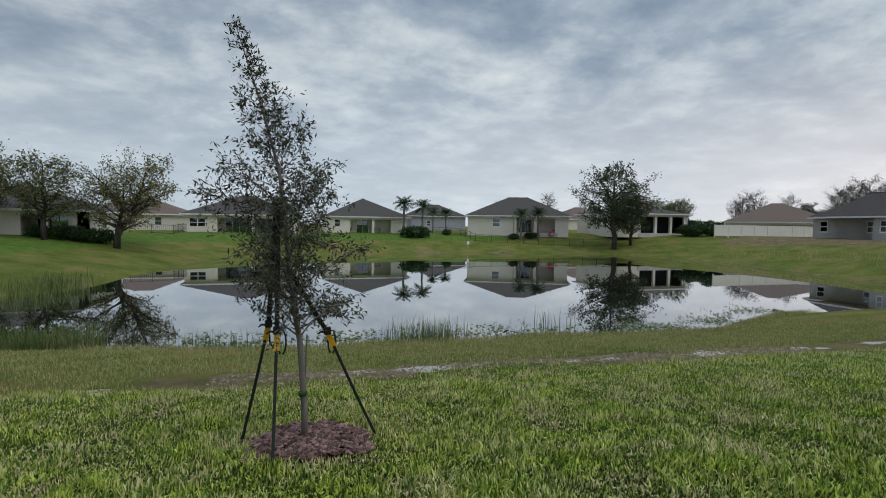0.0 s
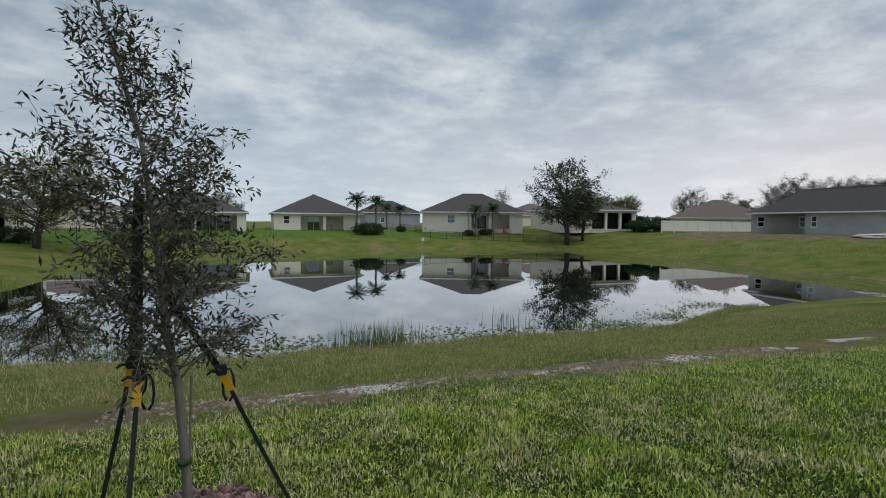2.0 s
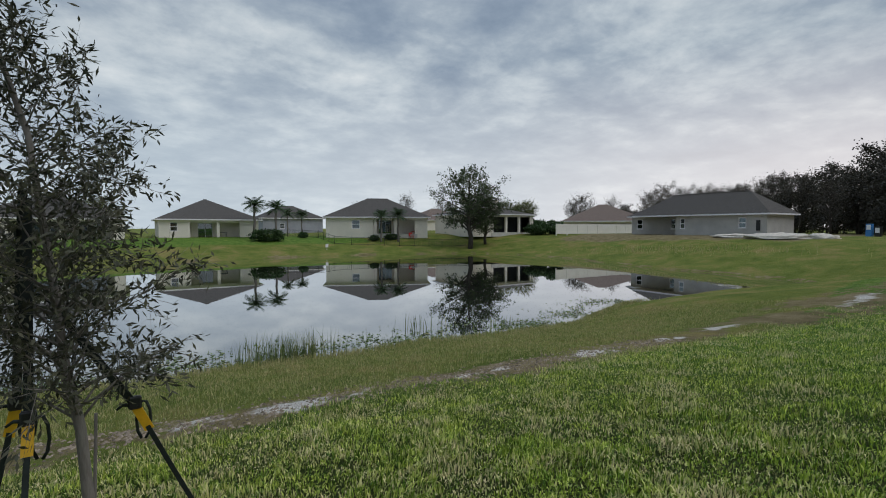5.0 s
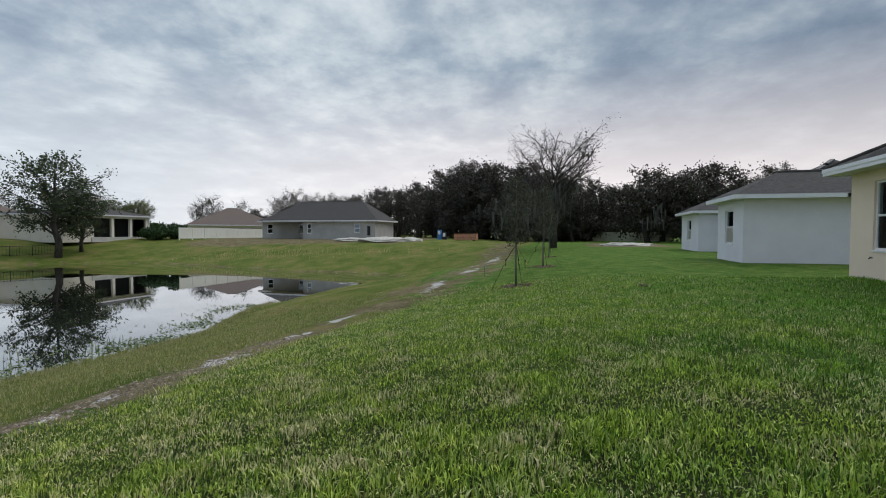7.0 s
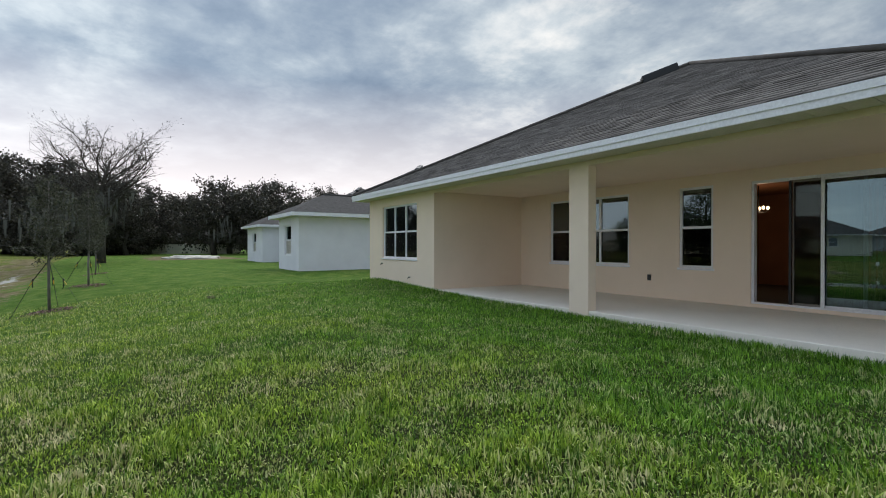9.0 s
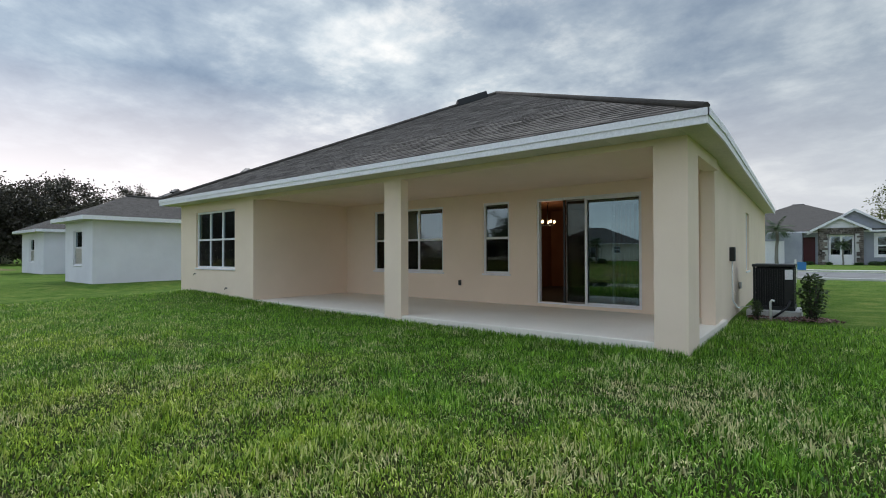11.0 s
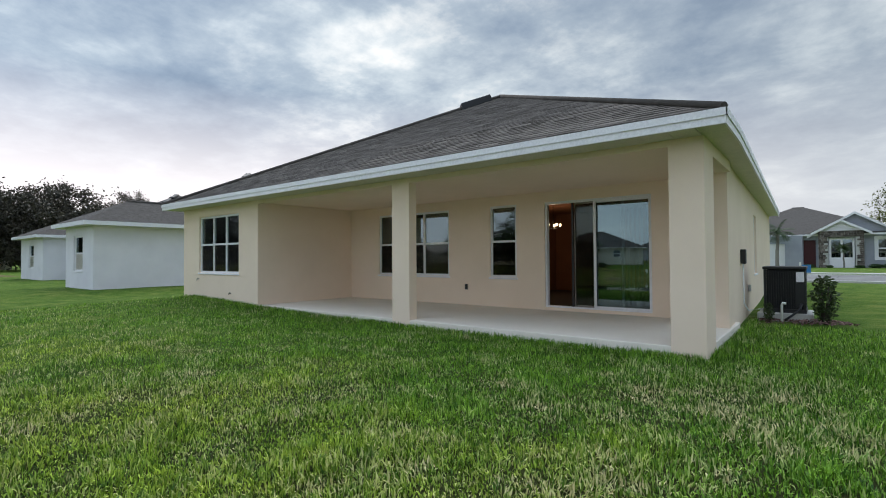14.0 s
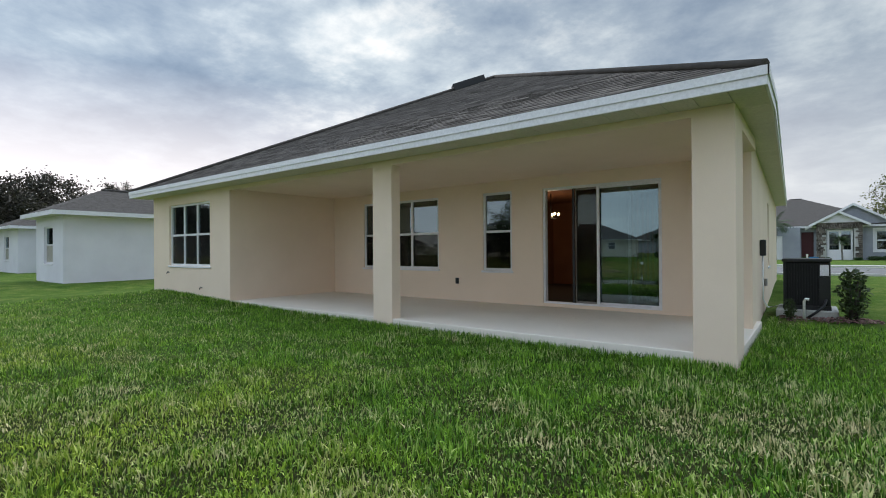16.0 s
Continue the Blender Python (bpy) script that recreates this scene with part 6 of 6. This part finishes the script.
# ---- reeds and water plants ----
def blades(name, x, y, height, width, lean, material, seed, label, category, z=None, sink=0.0, kind="stuff"):
    """Upright bent blades, four corners each, one mesh."""
    r2 = np.random.default_rng(seed)
    n = len(x)
    z = ground_z(x, y) if z is None else np.full(n, z)
    a, b = r2.uniform(0, math.tau, n), r2.uniform(0, math.tau, n)
    h = height * r2.uniform(0.55, 1.15, n)
    w = width * r2.uniform(0.7, 1.3, n)
    tilt = np.abs(r2.normal(0, lean, n))
    base = np.stack([x, y, z - sink], -1)
    side = np.stack([np.cos(a), np.sin(a), np.zeros(n)], -1) * w[:, None] / 2
    out = np.stack([np.cos(b), np.sin(b), np.zeros(n)], -1)
    mid = base + out * (np.sin(tilt * 0.6) * h * 0.55)[:, None] + np.array([0, 0, 1]) * (np.cos(tilt * 0.6) * h * 0.55)[:, None]
    tip = mid + out * (np.sin(tilt * 1.5) * h * 0.45)[:, None] + np.array([0, 0, 1]) * (np.cos(tilt * 1.5) * h * 0.45)[:, None]
    v = np.stack([base - side, base + side, mid + side * 0.8, mid - side * 0.8, tip], 1).reshape(-1, 3)
    k = np.arange(n, dtype=np.int32)[:, None] * 5
    f = np.concatenate([k + np.array([[0, 1, 2]]), k + np.array([[0, 2, 3]]), k + np.array([[3, 2, 4]])], 1).reshape(-1, 3)
    ob = new(name, from_arrays(name, v, f, material))
    ob.data.shade_smooth()
    return tagged(ob, label, category, kind=kind)


def clump(cx, cy, sx, sy, n, seed):
    r2 = np.random.default_rng(seed)
    return cx + r2.normal(0, sx, n), cy + r2.normal(0, sy, n)


x, y = clump(3.4, 13.9, 0.75, 0.28, 420, 1)
blades("reeds", x, y, 0.85, 0.016, 0.22, REED, 2, "thin green reeds at the near water's edge", "reeds", WATER, 0.1)
x, y = clump(-2.6, 14.4, 0.7, 0.35, 130, 3)
blades("reeds", x, y, 0.6, 0.016, 0.2, REED, 4, "sparse thin reeds in shallow water", "reeds", WATER, 0.1)
x, y = clump(8.4, 15.6, 0.5, 0.4, 26, 5)
blades("reeds", x, y, 0.75, 0.022, 0.12, REED, 6, "few upright reeds standing in open water", "reeds", WATER, 0.1)
x, y = clump(11.2, 14.6, 0.5, 0.3, 30, 7)
blades("reeds", x, y, 0.5, 0.02, 0.2, REED, 8, "few short reeds off the grassy bank", "reeds", WATER, 0.1)
r2 = np.random.default_rng(9)
x, y = r2.uniform(-12.5, -5.7, 3000), r2.uniform(14.3, 16.0, 3000)
keep = shore_distance(x, y) < 1.2
blades("reeds", x[keep], y[keep], 0.85, 0.020, 0.3, REED, 10, "dense green reed bed in the pond's corner", "reeds", WATER, 0.1)
x, y = clump(-12.6, 28.5, 0.9, 1.6, 700, 11)
blades("reeds", x, y, 1.0, 0.03, 0.3, REED, 12, "pale reeds along the far left bank", "reeds", WATER, 0.1)
x, y = clump(46.0, 30.0, 1.0, 7.0, 400, 13)
blades("bank_grass", x, y, 0.5, 0.03, 0.35, BLADE_BANK, 14, "rough tufts of dry grass on the bank", "grass")
r2 = np.random.default_rng(15)
n = 5200
s = r2.uniform(-4, 20, n)
off = np.abs(r2.normal(0, 1.0, n))
yy = np.interp(s, [p[0] for p in SHORE[1:12]], [p[1] for p in SHORE[1:12]]) + off
keep = (shore_distance(s, yy) < 0.02) & (waves(s, yy * 2, 0.8) + r2.normal(0, 0.45, n) > -0.1)
s, yy = s[keep], yy[keep]
a = r2.uniform(0, math.tau, len(s))
sz = r2.uniform(0.03, 0.09, len(s))
v = np.stack([np.stack([s + np.cos(a + q) * sz * e, yy + np.sin(a + q) * sz * e, np.full(len(s), WATER + 0.006) + r2.uniform(0, 0.03, len(s))], -1) for q, e in ((0, 1), (1.4, 0.6), (3.1, 1), (4.6, 0.6))], 1).reshape(-1, 3)
ob = new("water_plants", from_arrays("water_plants", v, np.arange(len(v), dtype=np.int32).reshape(-1, 4), REED))
tagged(ob, "floating leaves and weed along the near shore", "water plants", kind="stuff")
x, y = s[::3], yy[::3]
blades("shore_sprouts", x, y, 0.16, 0.012, 0.5, REED, 16, "short sprouts standing in the shallows", "water plants", WATER, 0.02)
r2 = np.random.default_rng(17)
s = r2.uniform(-6, 20, 9000)
yy = np.interp(s, [p[0] for p in SHORE[1:12]], [p[1] for p in SHORE[1:12]]) - np.abs(r2.normal(0, 0.45, 9000)) + 0.15
blades("shore_grass", s, yy, 0.20, 0.012, 0.5, BLADE_BANK, 18, "longer grass fringing the water's edge", "grass")
# litter and pebbles on the worn line
r2 = np.random.default_rng(19)
s = r2.uniform(-1.5, 9, 2600)
yy = np.interp(s, [p[0] for p in TRACK], [p[1] for p in TRACK]) + r2.normal(0, 0.30, 2600)
zz = ground_z(s, yy)
sz = r2.uniform(0.008, 0.03, 2600)
a = r2.uniform(0, math.tau, 2600)
base4 = [np.stack([s + np.cos(a + q) * sz, yy + np.sin(a + q) * sz, zz], -1) for q in (0, 1.6, 3.1, 4.7)]
peak = np.stack([s, yy, zz + sz * 0.7], -1)
v = np.stack(base4 + [peak], 1).reshape(-1, 3)
k = np.arange(2600, dtype=np.int32)[:, None] * 5
f = np.concatenate([k + np.array([[0, 1, 4]]), k + np.array([[1, 2, 4]]), k + np.array([[2, 3, 4]]), k + np.array([[3, 0, 4]])], 1).reshape(-1, 3)
tagged(new("litter", from_arrays("litter", v, f, EARTH)), "scattered brown litter and clods on worn earth", "litter", kind="stuff")

# ---- shingles of the front slope ----
step, tab, thick = 0.142, 0.31, 0.012
run = EX1 - AX
cosr = 1 / math.hypot(1, SLOPE)
shapes = {}
sv, sf, made = [], [], 0
rs = random.Random(6)
rows = int(run / cosr / step)
for r in range(rows):
    d0 = r * step * cosr
    xa, xb = EX0 + d0, EX1 - d0
    x = xa + rs.uniform(-tab, 0)
    while x < xb:
        w = rs.choice((0.24, 0.31, 0.38))
        a0, a1 = max(x, xa + 0.02), min(x + w - 0.004, xb - 0.02)
        if a1 - a0 > 0.05:
            y0, z0 = EY + 0.03 - d0, EZ + (d0 - 0.03) * SLOPE
            y1, z1 = y0 - step * cosr * 1.12, z0 + step * cosr * 1.12 * SLOPE
            t = thick * rs.uniform(0.8, 1.8)
            pts = [(a0, y0, z0 + t), (a1, y0, z0 + t), (a1, y1, z1 + 0.002), (a0, y1, z1 + 0.002), (a0, y0, z0), (a1, y0, z0)]
            if made < 290 and a0 < 6.5 and r < 14:
                key = (round(a1 - a0, 2), round(t, 3))
                if key not in shapes:
                    bm = bmesh.new()
                    L = a1 - a0
                    q = [bm.verts.new(p) for p in ((0, 0, t), (L, 0, t), (L, y1 - y0, z1 - z0 + 0.002), (0, y1 - y0, z1 - z0 + 0.002), (0, 0, 0), (L, 0, 0))]
                    for fc in ((0, 1, 2, 3), (4, 5, 1, 0), (5, 2, 1), (4, 0, 3)):
                        bm.faces.new([q[i] for i in fc])
                    shapes[key] = mesh_of("shingle", bm, SHINGLE)
                o = new("shingle", shapes[key])
                o.parent = roof
                o.location = (a0, y0, z0)
                made += 1
            else:
                k = len(sv)
                sv += pts
                sf += [(k, k + 1, k + 2, k + 3), (k + 4, k + 5, k + 1, k)]
        x += w
ob = new("shingles", from_arrays("shingles", np.array(sv), np.array(sf, dtype=np.int32), SHINGLE))
ob.parent = roof
ob["kind"] = "stuff"

# ---- the lawn's blades ----
r2 = np.random.default_rng(23)


def lawn(n, x0, x1, y0, y1, cx, cy, reach):
    x, y = r2.uniform(x0, x1, n * 4), r2.uniform(y0, y1, n * 4)
    p = 1 / (1 + (np.hypot(x - cx, y - cy) / reach) ** 2)
    k = r2.uniform(0, 1, len(x)) < p / p.max()
    x, y = x[k][:n], y[k][:n]
    ok = ~((x > XR - 0.02) & (x < XL + 0.02) & (y < F + 0.01)) & (shore_distance(x, y) > 7.0 + 0.5 * r2.random(len(x)))
    ok &= ~((np.hypot((x - TX - 0.03) / 0.46, (y - TY - 0.02) / 0.52)) < 0.95) & (dirt_amount(x, y) < 0.35 + 0.3 * r2.random(len(x)))
    ok &= ~((x > -0.9) & (x < 0.2) & (y < -10.3) & (y > -11.4))
    return x[ok], y[ok]


def lawn_blades(name, x, y, tuft, h, w, lean, mat, seed, label):
    """Short turf: one bent pointed leaf to a blade, tufts leaning together."""
    q = np.random.default_rng(seed)
    n = len(x)
    b = 2.6 * waves(x + 1, y, 6.3) + 2.2 * waves(x, y + 4, 2.7) + q.normal(0, 1.5, n)
    a = b + math.pi / 2 + q.normal(0, 0.7, n)
    h = h * tuft * q.uniform(0.5, 1.25, n)
    w = w * q.uniform(0.6, 1.35, n)
    tilt = np.abs(q.normal(0.25, lean, n))
    base = np.stack([x, y, ground_z(x, y) - 0.004], -1)
    side = np.stack([np.cos(a), np.sin(a), np.zeros(n)], -1) * w[:, None] / 2
    out = np.stack([np.cos(b), np.sin(b), np.zeros(n)], -1)
    up = np.array([0, 0, 1])
    mid = base + out * (np.sin(tilt * 0.5) * h * 0.5)[:, None] + up * (np.cos(tilt * 0.5) * h * 0.5)[:, None]
    tip = mid + out * (np.sin(tilt * 1.4) * h * 0.5)[:, None] + up * (np.cos(tilt * 1.4) * h * 0.5)[:, None]
    v = np.stack([base, mid + side, tip, mid - side], 1).reshape(-1, 3)
    k = np.arange(n, dtype=np.int32)[:, None] * 4
    f = np.concatenate([k + np.array([[0, 1, 3]]), k + np.array([[1, 2, 3]])], 1).reshape(-1, 3)
    return tagged(new(name, from_arrays(name, v, f, mat)), label, "grass", kind="stuff")


x, y = lawn(620000, -9, 16, -9.5, 7.2, 0.3, 0.6, 4.2)
tuft = 0.75 + 0.40 * np.clip(waves(x, y, 2.3) + 0.6 * waves(x + 2, y + 1, 5.1), -0.8, 1)
tuft = np.clip(tuft + 0.3 * ease(-3.4, -5.4, y), 0.45, 1.3)
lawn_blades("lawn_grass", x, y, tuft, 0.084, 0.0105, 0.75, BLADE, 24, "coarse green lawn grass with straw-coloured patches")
x = np.concatenate([r2.uniform(XR, XL, 9000), r2.uniform(XR - 0.15, XR - 0.02, 2500)])
y = np.concatenate([F + 0.02 + np.abs(r2.normal(0, 0.10, 9000)), r2.uniform(-9.8, F, 2500)])
lawn_blades("edge_grass", x, y, np.full(len(x), 1.0), 0.11, 0.009, 0.45, BLADE, 27, "longer uncut grass along the foot of the house")
x, y = r2.uniform(-9, 17, 90000), r2.uniform(5.0, 14.2, 90000)
d = shore_distance(x, y)
k = (d > 0.2) & (d < 7.6) & (dirt_amount(x, y) < 0.4)
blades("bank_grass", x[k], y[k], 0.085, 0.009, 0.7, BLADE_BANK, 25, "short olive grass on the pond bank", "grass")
